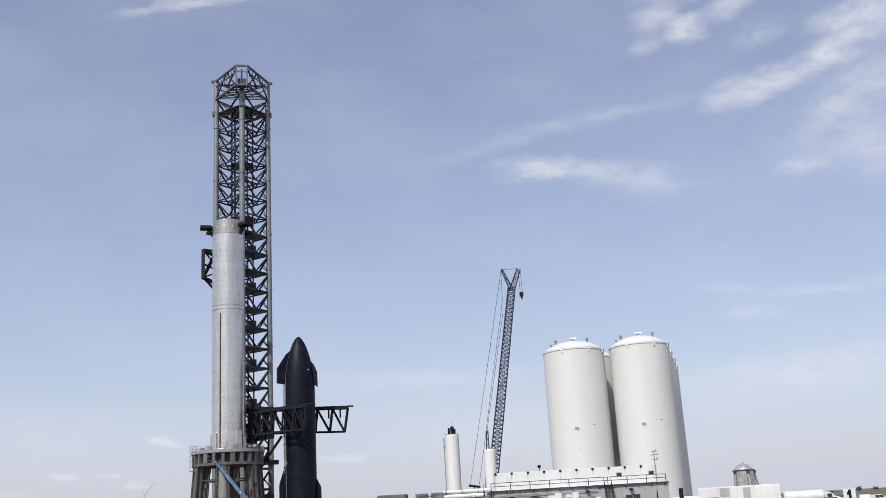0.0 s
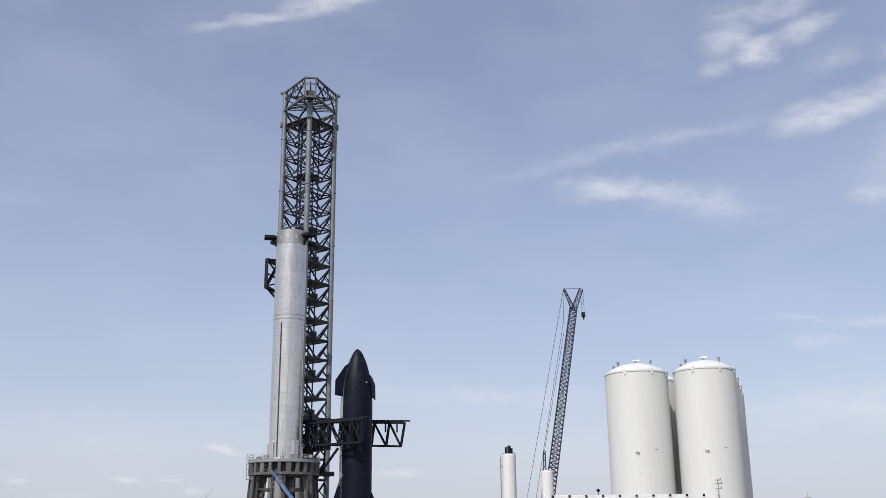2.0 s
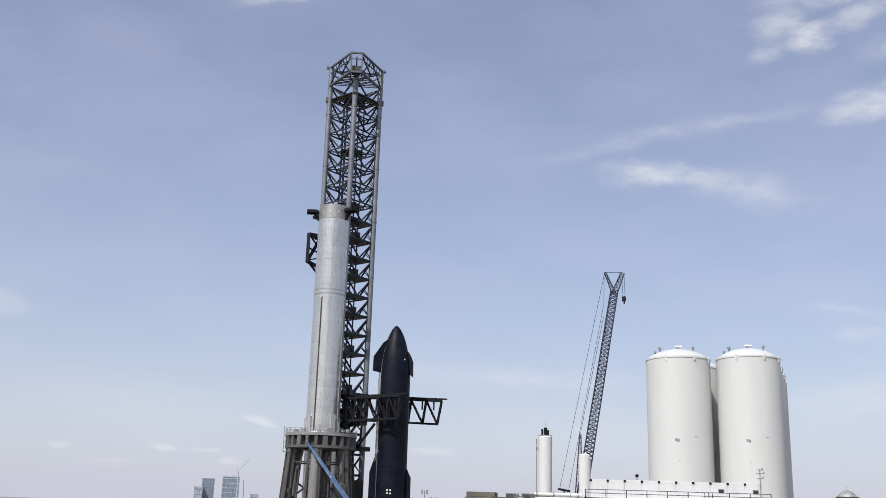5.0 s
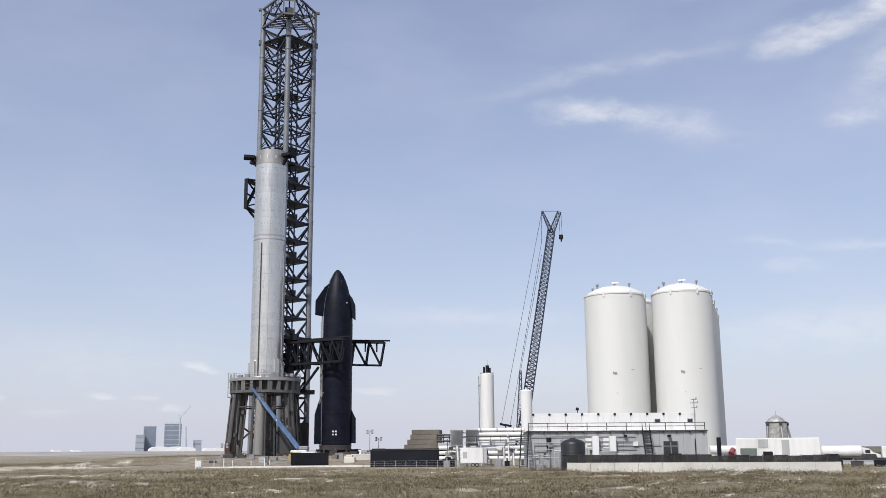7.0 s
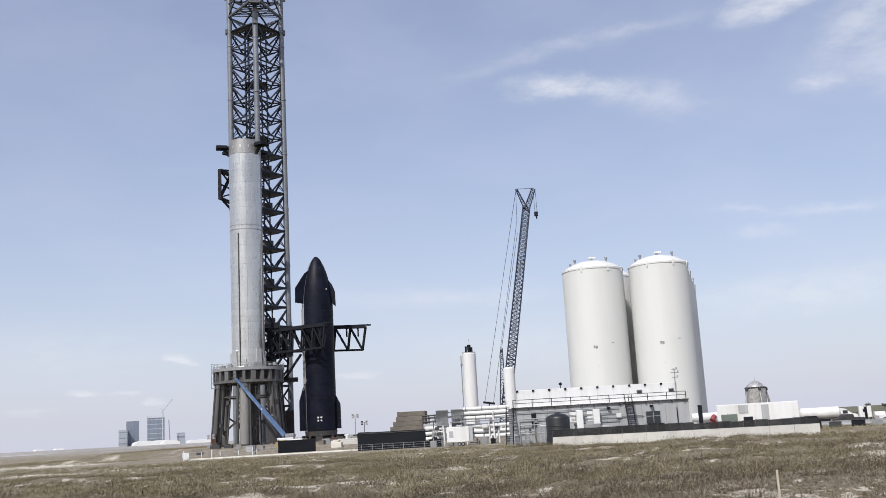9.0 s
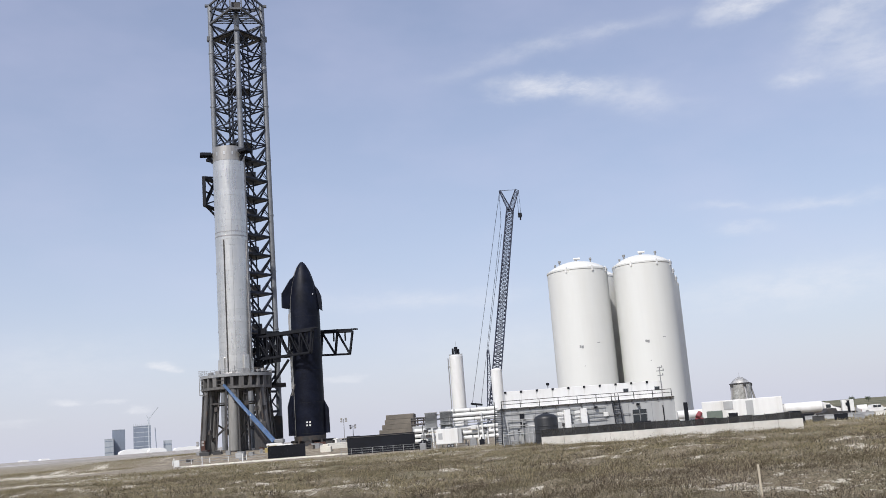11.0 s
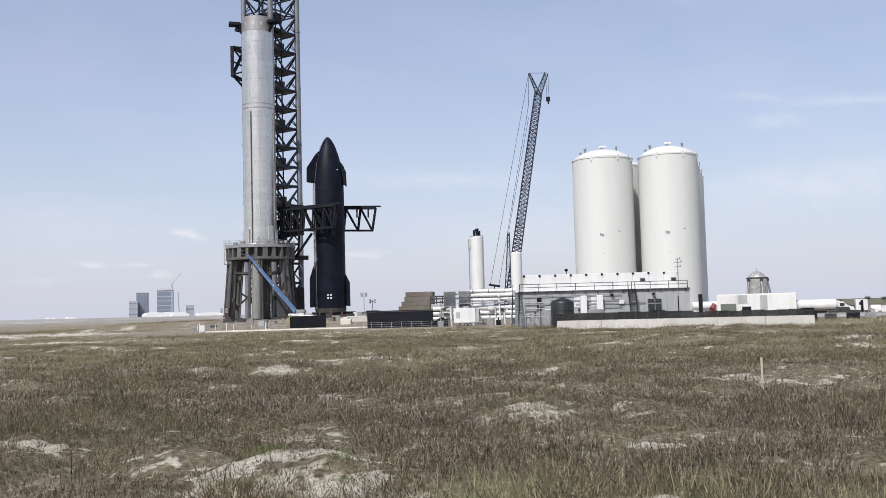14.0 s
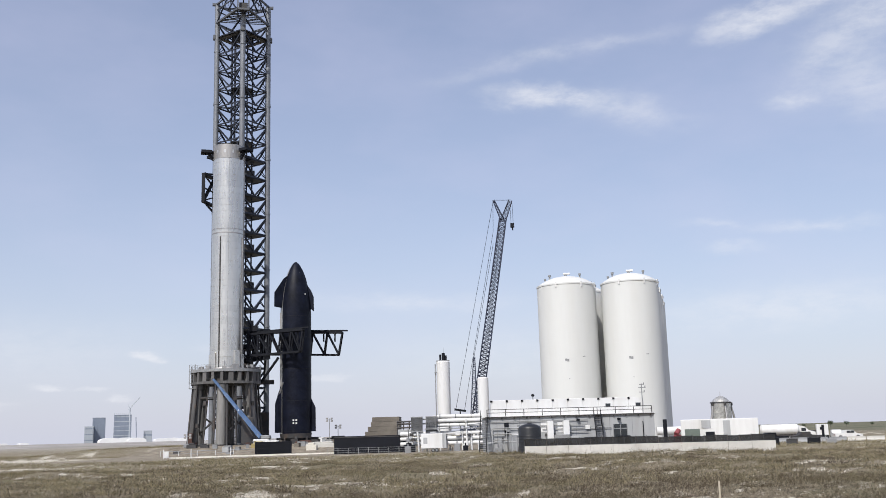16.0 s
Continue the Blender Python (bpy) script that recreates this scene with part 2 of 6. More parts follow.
# ---- mesh building ----
class Geo:
    """Collects faces for one mesh."""

    def __init__(self):
        self.v, self.f, self.s = [], [], []

    def face(self, pts, smooth=False):
        n = len(self.v)
        self.v += [tuple(p) for p in pts]
        self.f.append(tuple(range(n, n + len(pts))))
        self.s.append(smooth)

    def grid(self, rows, smooth=True, wrap=True):
        """Rows of points joined into quads; wrap joins each row's ends."""
        n, w = len(self.v), len(rows[0])
        for r in rows:
            self.v += [tuple(p) for p in r]
        for i in range(len(rows) - 1):
            for j in range(w if wrap else w - 1):
                k = (j + 1) % w
                self.f.append((n + i * w + j, n + i * w + k, n + (i + 1) * w + k, n + (i + 1) * w + j))
                self.s.append(smooth)
        return self

    def box(self, a, b, bevel=0.0):
        (x0, y0, z0), (x1, y1, z1) = a, b
        if bevel:
            c = bevel
            rows = []
            for z, i in ((z0, c), (z0 + c, 0), (z1 - c, 0), (z1, c)):
                rows.append([(x0 + i + c, y0 + i, z), (x1 - i - c, y0 + i, z), (x1 - i, y0 + i + c, z), (x1 - i, y1 - i - c, z),
                             (x1 - i - c, y1 - i, z), (x0 + i + c, y1 - i, z), (x0 + i, y1 - i - c, z), (x0 + i, y0 + i + c, z)])
            self.grid(rows, smooth=False)
            self.face(rows[0][::-1]), self.face(rows[-1])
            return self
        p = [(x0, y0, z0), (x1, y0, z0), (x1, y1, z0), (x0, y1, z0), (x0, y0, z1), (x1, y0, z1), (x1, y1, z1), (x0, y1, z1)]
        n = len(self.v)
        self.v += p
        for q in ((3, 2, 1, 0), (4, 5, 6, 7), (0, 1, 5, 4), (1, 2, 6, 5), (2, 3, 7, 6), (3, 0, 4, 7)):
            self.f.append(tuple(n + i for i in q))
            self.s.append(False)
        return self

    def beam(self, p, q, w, d=None):
        """A square bar from p to q."""
        p, q, d = Vector(p), Vector(q), d or w
        ax = (q - p).normalized()
        side = ax.cross(Vector((0, 0, 1)))
        side = Vector((1, 0, 0)) if side.length < 1e-3 else side.normalized()
        up = side.cross(ax)
        c = [side * w / 2 * a + up * d / 2 * b for a, b in ((-1, -1), (1, -1), (1, 1), (-1, 1))]
        r0, r1 = [p + k for k in c], [q + k for k in c]
        self.grid([r0, r1], smooth=False)
        self.face(r0[::-1]), self.face(r1)
        return self

    def tube(self, p, q, r, r2=None, n=10, caps=True):
        p, q, r2 = Vector(p), Vector(q), r if r2 is None else r2
        ax = (q - p).normalized()
        side = ax.cross(Vector((0, 0, 1)))
        side = Vector((1, 0, 0)) if side.length < 1e-3 else side.normalized()
        up = side.cross(ax)
        way = [side * math.cos(t) + up * math.sin(t) for t in (2 * math.pi * i / n for i in range(n))]
        r0, r1 = [p + k * r for k in way], [q + k * r2 for k in way]
        self.grid([r0, r1])
        if caps:
            self.face(r0[::-1]), self.face(r1)
        return self

    def lathe(self, prof, n=48, c=(0, 0), a0=0.0, a1=360.0):
        """Profile of (radius, z) turned about an upright axis; a corner is sharp where the profile repeats a point."""
        full = abs(a1 - a0) > 359.9
        ts = [radians(a0 + (a1 - a0) * i / n) for i in range(n if full else n + 1)]
        run = [prof[0]]
        for k in prof[1:] + [None]:
            if k is None or k == run[-1]:
                if len(run) > 1:
                    self.grid([[(c[0] + r * math.cos(t), c[1] + r * math.sin(t), z) for t in ts] for r, z in run], True, full)
                run = [k]
            else:
                run.append(k)
        return self

    def mesh(self, name, material):
        me = bpy.data.meshes.new(name)
        me.from_pydata(self.v, [], self.f)
        me.polygons.foreach_set("use_smooth", self.s)
        me.materials.append(material)
        me.update()
        return me


def sharp(prof):
    """The profile with every corner sharp."""
    out = [prof[0]]
    for k in prof[1:-1]:
        out += [k, k]
    return out + [prof[-1]]


def thing(name, loc=(0, 0, 0), turn=0, label="", category="", group="", kind=""):
    ob = new(name)
    ob.empty_display_size = 0.5
    ob.matrix_basis = pose(*loc, 0, 0, turn)
    return tagged(ob, label, category, group, kind)


def part(name, geo, material, parent, label="", at=None):
    me = geo if isinstance(geo, bpy.types.Mesh) else geo.mesh(name, material)
    ob = new(name, me)
    ob.parent = parent
    if at is not None:
        ob.matrix_basis = at
    return tagged(ob, label)


def solo(name, geo, material, loc=(0, 0, 0), turn=0, label="", category="", group="", kind=""):
    ob = new(name, geo.mesh(name, material))
    ob.matrix_basis = pose(*loc, 0, 0, turn)
    return tagged(ob, label, category, group, kind)


def polar(az, d):
    return d * math.sin(radians(az)), d * math.cos(radians(az))


# ---- ground ----
def smooth(a, b, x):
    t = min(max((x - a) / (b - a), 0), 1)
    return t * t * (3 - 2 * t)


def gz(x, y):
    d = math.hypot(x, y)
    az = math.degrees(math.atan2(x, y))
    z = -0.55 + 0.25 * smooth(-5, 4, az) * smooth(60, 110, d) + 1.9 * math.exp(-(d / 34) ** 1.2)
    k = 1 - smooth(110, 175, d)
    if k > 0 and d < 200:
        z += k * smooth(2, 9, d) * (0.45 * noise.noise((x / 6.5, y / 5.0, 0.3)) + 0.26 * noise.noise((x / 2.1, y / 1.8, 4.0)) + 0.5 * noise.noise((x / 19, y / 13, 8.0)))
        z += 0.085 * noise.noise((x / 0.55, y / 0.55, 14.0)) * (1 - smooth(25, 45, d))
        z += 0.18 * math.exp(-((x + 2.9) ** 2 + 1.3 * (y - 12.6) ** 2) / 3.0) * smooth(2, 8, d)
        z += 0.36 * math.exp(-((x - 0.3) ** 2 + (y - 23.8) ** 2) / 3.5)
    z += 1.85 * smooth(238, 256, y) * (1 - smooth(330, 380, y)) * smooth(-125, -95, x) * (1 - smooth(-38, -22, x))
    z -= 0.0033 * x * smooth(380, 900, d) * (1 - smooth(2600, 3400, d))
    far = smooth(500, 800, d) * (1 - smooth(1300, 2200, d))
    if far > 0 and abs(az) < 60:
        z += far * (smooth(9, 17, az) * (0.1 + 0.5 * noise.noise((x / 120, y / 120, 2.0))) + 0.4 * noise.noise((x / 90, y / 90, 1.0)))
    return z


SAND = [(-3.2, 12.0, 1.2, 1.0), (-2.4, 11.0, 0.7, 0.6), (0.3, 22.9, 1.9, 0.9), (0.7, 21.0, 1.3, 0.8), (5.5, 25.1, 1.3, 0.5), (-106, 208, 42, 24),
        (-62, 140, 12, 5), (-72, 96, 7, 2.0), (-10.6, 61.2, 4, 1.0), (0.8, 8.4, 1.0, 0.35), (-4.2, 16.9, 1.2, 0.35), (9.5, 38, 2.2, 0.6), (-7.6, 15.2, 1.3, 0.5)]


def sand(x, y):
    """How bare the ground is, 0 to 1."""
    s = 0.0
    wob = 0.8 * noise.noise((x / 1.2, y / 1.2, 6.0)) + 0.5 * noise.noise((x / 0.4, y / 0.4, 2.0))
    for cx, cy, sx, sy in SAND:
        r = math.hypot((x - cx) / sx, (y - cy) / sy)
        if r < 2.2:
            s = max(s, min(max(1.05 - r + 1.35 * wob, 0) * 1.3, 1))
    d = math.hypot(x, y)
    n = noise.fractal((x / 5.5, y / 4.0, 11.0), 0.9, 2.1, 5)
    patch = noise.noise((x / 17, y / 12, 31.0))
    fine = noise.noise((x / 0.55, y / 0.4, 17.0))
    grit = noise.noise((x / 0.26, y / 0.3, 27.0))
    rise = noise.noise((x / 2.1, (y + 0.5) / 1.8, 4.0)) - noise.noise((x / 2.1, (y - 0.5) / 1.8, 4.0))
    s = max(s, min(max((n + 0.45 * patch - 0.46 + 0.95 * fine + 0.6 * grit + 0.5 * rise) * 3.0, 0), 1))
    return s


def build_ground():
    radii = [0.0, 1.0]
    while radii[-1] < 4600:
        d = radii[-1]
        radii.append(d + (max(0.16, d * 0.017) if d < 200 else d * 0.035))
    angles = [radians(-180 + i * 4) for i in range(36)] + [radians(-36 + i * 0.4) for i in range(180)] + [radians(36 + i * 4) for i in range(36)]
    verts, faces, sands, pads = [], [], [], []
    w = len(angles)
    for d in radii:
        for t in angles:
            x, y = d * math.sin(t), d * math.cos(t)
            verts.append((x, y, gz(x, y)))
            seen = abs(t) < 0.63
            sands.append(sand(x, y) if seen and d < 330 else 0.15)
            pads.append(smooth(178, 192, y) * (1 - smooth(350, 390, y)) * smooth(-92, -80, x) * (1 - smooth(75, 90, x)) if seen else 0.0)
    for i in range(len(radii) - 1):
        for j in range(w):
            k = (j + 1) % w
            faces.append((i * w + j, i * w + k, (i + 1) * w + k, (i + 1) * w + j))
    me = bpy.data.meshes.new("ground")
    me.from_pydata(verts, [], faces)
    me.polygons.foreach_set("use_smooth", [True] * len(faces))
    tidal = [smooth(420, 900, math.hypot(x, y)) * (1 - smooth(-12, -4, math.degrees(math.atan2(x, y)))) for x, y, z in verts]
    ridge = [smooth(300, 480, math.hypot(x, y)) * smooth(-4, 6, math.degrees(math.atan2(x, y))) for x, y, z in verts]
    for name, values in (("sand", sands), ("pad", pads), ("tidal", tidal), ("ridge", ridge)):
        me.attributes.new(name, "FLOAT", "POINT").data.foreach_set("value", values)
    m = bpy.data.materials.new("scrub and sand")
    m.use_nodes = True
    nt = m.node_tree
    N, L = nt.nodes.new, nt.links.new
    b = nt.nodes["Principled BSDF"]
    b.inputs["Roughness"].default_value = 0.95
    b.inputs["Specular IOR Level"].default_value = 0.1
    tc = N("ShaderNodeTexCoord")

    def tex(s, d):
        n = N("ShaderNodeTexNoise")
        n.inputs["Scale"].default_value, n.inputs["Detail"].default_value, n.inputs["Roughness"].default_value = s, d, 0.65
        L(tc.outputs["Object"], n.inputs["Vector"])
        return n.outputs[0]

    def blend(fac, a, c):
        n = N("ShaderNodeMix")
        n.data_type = "RGBA"
        L(fac, n.inputs[0])
        for i, v in ((6, a), (7, c)):
            if isinstance(v, tuple):
                n.inputs[i].default_value = (*v, 1)
            else:
                L(v, n.inputs[i])
        return n.outputs[2]

    def rng(v, lo, hi, a=0.0, c=1.0):
        n = N("ShaderNodeMapRange")
        for k, val in (("From Min", lo), ("From Max", hi), ("To Min", a), ("To Max", c)):
            n.inputs[k].default_value = val
        L(v, n.inputs["Value"])
        return n.outputs[0]

    def attr(name):
        n = N("ShaderNodeAttribute")
        n.attribute_name = name
        return n.outputs["Fac"]

    soil = blend(rng(tex(8.0, 9), 0.36, 0.64), (0.088, 0.072, 0.048), (0.31, 0.265, 0.19))
    soil = blend(rng(tex(0.09, 5), 0.5, 0.68, 0, 0.6), soil, (0.145, 0.14, 0.078))
    soil = blend(rng(tex(0.35, 6), 0.55, 0.7, 0, 0.6), soil, (0.27, 0.24, 0.185))
    sandy = blend(rng(tex(7, 6), 0.35, 0.7), (0.42, 0.385, 0.31), (0.70, 0.655, 0.56))
    padc = blend(rng(tex(0.6, 7), 0.35, 0.7), (0.15, 0.127, 0.096), (0.36, 0.318, 0.255))
    add = N("ShaderNodeMath")
    add.operation = "ADD"
    L(attr("sand"), add.inputs[0]), L(rng(tex(4, 9), 0.3, 0.7, -0.7, 0.75), add.inputs[1])
    col = blend(attr("pad"), blend(rng(add.outputs[0], 0.3, 0.62), soil, sandy), padc)
    col = blend(attr("tidal"), col, blend(rng(tex(0.012, 6), 0.4, 0.65), (0.24, 0.22, 0.195), (0.42, 0.405, 0.39)))
    col = blend(attr("ridge"), col, blend(rng(tex(0.03, 7), 0.4, 0.62), (0.085, 0.09, 0.055), (0.2, 0.185, 0.135)))
    L(col, b.inputs["Base Color"])
    bp = N("ShaderNodeBump")
    bp.inputs["Strength"].default_value, bp.inputs["Distance"].default_value = 1.0, 0.12
    L(tex(9, 8), bp.inputs["Height"]), L(bp.outputs[0], b.inputs["Normal"])
    me.materials.append(m)
    tagged(new("ground", me), "sandy coastal flat covered in dry brown scrub", "ground", kind="structure")


build_ground()


# ---- launch tower ----
def build_tower():
    base = 1.3
    cx, cy = polar(-13.63, 312)
    c, bay = 8.35, 6.1
    tower = thing("launch_tower", (cx, cy, base), 13.63, "tall grey steel lattice launch tower standing behind the booster", "tower")
    corners = [(0, -c), (c, 0), (0, c), (-c, 0)]
    top = 146.1
    ring = 134.5
    # corner columns; the near one ends below the chamfered crown
    for i, (x, y) in enumerate(corners):
        z1 = 140.3 - base if i == 0 else top - base
        g = Geo()
        g.tube((x, y, 0), (x, y, z1), 0.85, n=14)
        col = part("column", g, M_TOWER, tower)
        for k in range(1, 8):
            s = Geo()
            s.tube((x, y, k * 18.3 - 0.25), (x, y, k * 18.3 + 0.25), 0.98, n=14)
            part("splice_collar", s, M_TOWER, col)
    # shared members: one horizontal, two diagonals meeting at mid face, per face and bay
    def member(name, p, q, w):
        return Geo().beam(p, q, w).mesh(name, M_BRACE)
    faces = []
    for i in range(4):
        a, b = Vector((*corners[i], 0)), Vector((*corners[(i + 1) % 4], 0))
        mid = (a + b) / 2
        up = Vector((0, 0, bay))
        faces.append((member("girder", a, b, 0.38), member("diagonal_brace", a + up, mid, 0.42), member("diagonal_brace", b + up, mid, 0.42), member("strut", a.lerp(b, 0.27) + up * 0.5, a + up * 0.02, 0.2), member("strut", a.lerp(b, 0.73) + up * 0.5, b + up * 0.02, 0.2)))
    k = 0
    z = ring - base
    while z > 3:
        for hz, d0, d1, s0, s1 in faces:
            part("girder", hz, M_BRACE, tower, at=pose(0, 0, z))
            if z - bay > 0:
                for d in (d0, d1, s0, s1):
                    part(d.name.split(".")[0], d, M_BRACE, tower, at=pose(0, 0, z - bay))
        # inner floor ring and lift guide frame
        g = Geo()
        for p, q in (((0, -c * 0.55), (c * 0.55, 0)), ((c * 0.55, 0), (0, c * 0.55)), ((0, c * 0.55), (-c * 0.55, 0)), ((-c * 0.55, 0), (0, -c * 0.55))):
            g.beam((*p, z), (*q, z), 0.4, 0.3)
        for x, y in corners:
            g.beam((x, y, z), (x * 0.5, y * 0.5, z), 0.35)
        if k % 3 == 0:
            g.box((-c * 0.42, -c * 0.42, z - 0.25), (c * 0.42, c * 0.42, z - 0.1))
        if z < 92:
            g.face([(0.3, -c + 0.4, z - 0.1), (c - 0.4, 0, z - 0.1), (c * 0.3, c * 0.3, z - 0.1), (-c * 0.25, -c * 0.35, z - 0.1)])
            g.face([(-c * 0.25, -c * 0.35, z - 0.35), (c * 0.3, c * 0.3, z - 0.35), (c - 0.4, 0, z - 0.35), (0.3, -c + 0.4, z - 0.35)])
            g.beam((0.3, -c + 0.4, z - 0.25), (c - 0.4, 0, z - 0.25), 0.5, 0.5)
        part("inner_floor", g, M_BRACE, tower)
        if k % 2 == 0 and z < 95:
            g = Geo().box((1.0, -3.0, z + 0.3), (4.2, 0.2, z + 2.6), 0.1)
            part("equipment_box", g, M_DARKSTEEL, tower)
        z -= bay
        k += 1
    # lift shaft and pipe risers
    for x, y, r in ((1.6, -1.0, 0.22), (3.3, -1.0, 0.22), (3.3, 1.2, 0.22), (1.6, 1.2, 0.22), (-2.4, -0.6, 0.35), (-3.4, 0.2, 0.3)):
        part("riser_pipe", Geo().tube((x, y, 0), (x, y, ring - base), r, n=8), M_BRACE, tower)
    # bracket ring below the crown
    for x, y in corners:
        part("corner_bracket", Geo().box((x * 1.07 - 0.75, y * 1.07 - 0.75, ring - base - 0.9), (x * 1.07 + 0.75, y * 1.07 + 0.75, ring - base + 0.7), 0.1), M_CROWN, tower)
    g = Geo()
    for a, b in zip(corners, corners[1:] + corners[:1]):
        m0, m1 = Vector((*a, ring - base - 0.2)), Vector((*b, ring - base - 0.2))
        inn0, inn1 = m0 * 0.72, m1 * 0.72
        inn0.z = inn1.z = m0.z
        g.face([m0, m1, inn1, inn0]), g.face([p - Vector((0, 0, 0.25)) for p in (inn0, inn1, m1, m0)])
    part("service_deck", g, M_DARKSTEEL, tower)
    # chamfered crown
    cut = 1.75
    front = -c - 4.6
    loop = [(-cut, front), (cut, front), (c + 0.5, 0), (0, c + 0.5), (-c - 0.5, 0)]
    for z0, w in ((top - base, 0.55), (top - base - 2.1, 0.3), (139.4 - base, 0.6)):
        for a, b in zip(loop, loop[1:] + loop[:1]):
            part("crown_girder", Geo().beam((*a, z0), (*b, z0), w, w), M_CROWN, tower)
    for p in loop[:2] + [(-cut, -c - 1.2), (cut, -c - 1.2)]:
        part("crown_post", Geo().beam((*p, 139.4 - base), (*p, top - base), 0.4), M_CROWN, tower)
    for sx in (-1, 1):
        a, b = Vector((sx * cut, front, 0)), Vector((sx * (c + 0.5), 0, 0))
        for t in (0.12, 0.24, 0.36, 0.48, 0.6, 0.72, 0.84):
            p, q = a.lerp(b, t), a.lerp(b, t)
            part("crown_rung", Geo().beam((p.x, p.y, 139.6 - base), (p.x, p.y + 2.2, 139.6 - base), 0.22), M_BRACE, tower)
            part("crown_rung", Geo().beam((q.x, q.y, top - base - 0.4), (q.x * 0.94, q.y + 1.4, top - base - 2.4), 0.16), M_BRACE, tower)
        p, q = a.lerp(b, 0.05), a.lerp(b, 0.45)
        part("diagonal_brace", Geo().beam((p.x, p.y, 139.6 - base), (q.x, q.y, top - base), 0.35), M_BRACE, tower)
        p, q = a.lerp(b, 0.95), a.lerp(b, 0.45)
        part("diagonal_brace", Geo().beam((p.x, p.y, 139.6 - base), (q.x, q.y, top - base), 0.35), M_BRACE, tower)
        part("outrigger", Geo().box((sx * (c + 0.95) - 0.75, -0.5, top - base - 0.4), (sx * (c + 0.95) + 0.75, 0.5, top - base + 0.4), 0.08), M_CROWN, tower)
        # braces between crown and ring
        a2, b2 = Vector((0, -c, 0)), Vector((sx * c, 0, 0))
        m = (a2 + b2) / 2
        for e in (a2, b2):
            part("diagonal_brace", Geo().beam((e.x, e.y, 139.4 - base), (m.x, m.y, ring - base), 0.42), M_BRACE, tower)
            part("diagonal_brace", Geo().beam((-e.x, -e.y, 139.4 - base), (-m.x, -m.y, ring - base), 0.42), M_BRACE, tower)
    for i in range(9):
        t = (i + 0.5) / 9
        y = front + (-front) * t * 0.9
        w = cut + (c - cut) * t * 0.9
        part("crown_slat", Geo().beam((-w, y, 139.2 - base), (w, y, 139.2 - base), 0.3, 0.2), M_BRACE, tower)
    for p, q in (((-c, 0), (c, 0)), ((0, front + 1), (0, c)), ((-cut, front), (-c * 0.6, 2)), ((cut, front), (c * 0.6, 2))):
        part("crown_tie", Geo().beam((*p, top - base - 1.0), (*q, top - base - 1.0), 0.4), M_BRACE, tower)
        part("crown_tie", Geo().beam((*p, 140.0 - base), (*q, top - base - 1.0), 0.3), M_BRACE, tower)
    part("hoist_house", Geo().box((-1.4, -c - 3.4, 139.6 - base), (1.4, -c - 1.4, 142.2 - base), 0.08), M_DARKSTEEL, tower)
    # foot plinth and lower service boxes
    part("plinth", Geo().box((-10, -10, -0.6), (10, 10, 0.5), 0.15), M_CONCRETE, tower)
    part("equipment_box", Geo().box((1.5, -9.5, 0.5), (6.0, -6.0, 11.5), 0.1), M_DARKSTEEL, tower)
    part("equipment_box", Geo().box((6.2, -7.5, 2.5), (9.0, -4.5, 9.5), 0.1), M_DARKSTEEL, tower)
    part("cable_tray", Geo().box((3.0, -7.2, 18.0), (10.5, -6.0, 19.3)), M_DARKSTEEL, tower)
    return tower


build_tower()


def truss(thing_ob, a, b, height, width, panels, material, taper=1.0, member=0.35):
    """A box truss arm from a to b: two planes of chords with zigzag webs, each bar a part."""
    a, b = Vector(a), Vector(b)
    run = (b - a)
    side = run.cross(Vector((0, 0, 1))).normalized() * width / 2
    for s in (-1, 1):
        o = side * s
        lo = [a + o + run * (i / panels) * taper + Vector((0, 0, -height)) for i in range(panels + 1)]
        hi = [a + o + run * (i / panels) for i in range(panels + 1)]
        part("chord", Geo().beam(hi[0], hi[-1], member * 1.7), material, thing_ob)
        part("chord", Geo().beam(lo[0], lo[-1], member * 1.5), material, thing_ob)
        for i in range(panels):
            part("web_brace", Geo().beam(hi[i], lo[i + 1], member), material, thing_ob)
            part("web_brace", Geo().beam(lo[i + 1], hi[i + 1], member), material, thing_ob)
    for i in range(panels + 1):
        p = a + run * (i / panels)
        part("cross_tie", Geo().beam(p - side, p + side, member), material, thing_ob)


def at_px(az, d, z):
    x, y = polar(az, d)
    return (x, y, z)


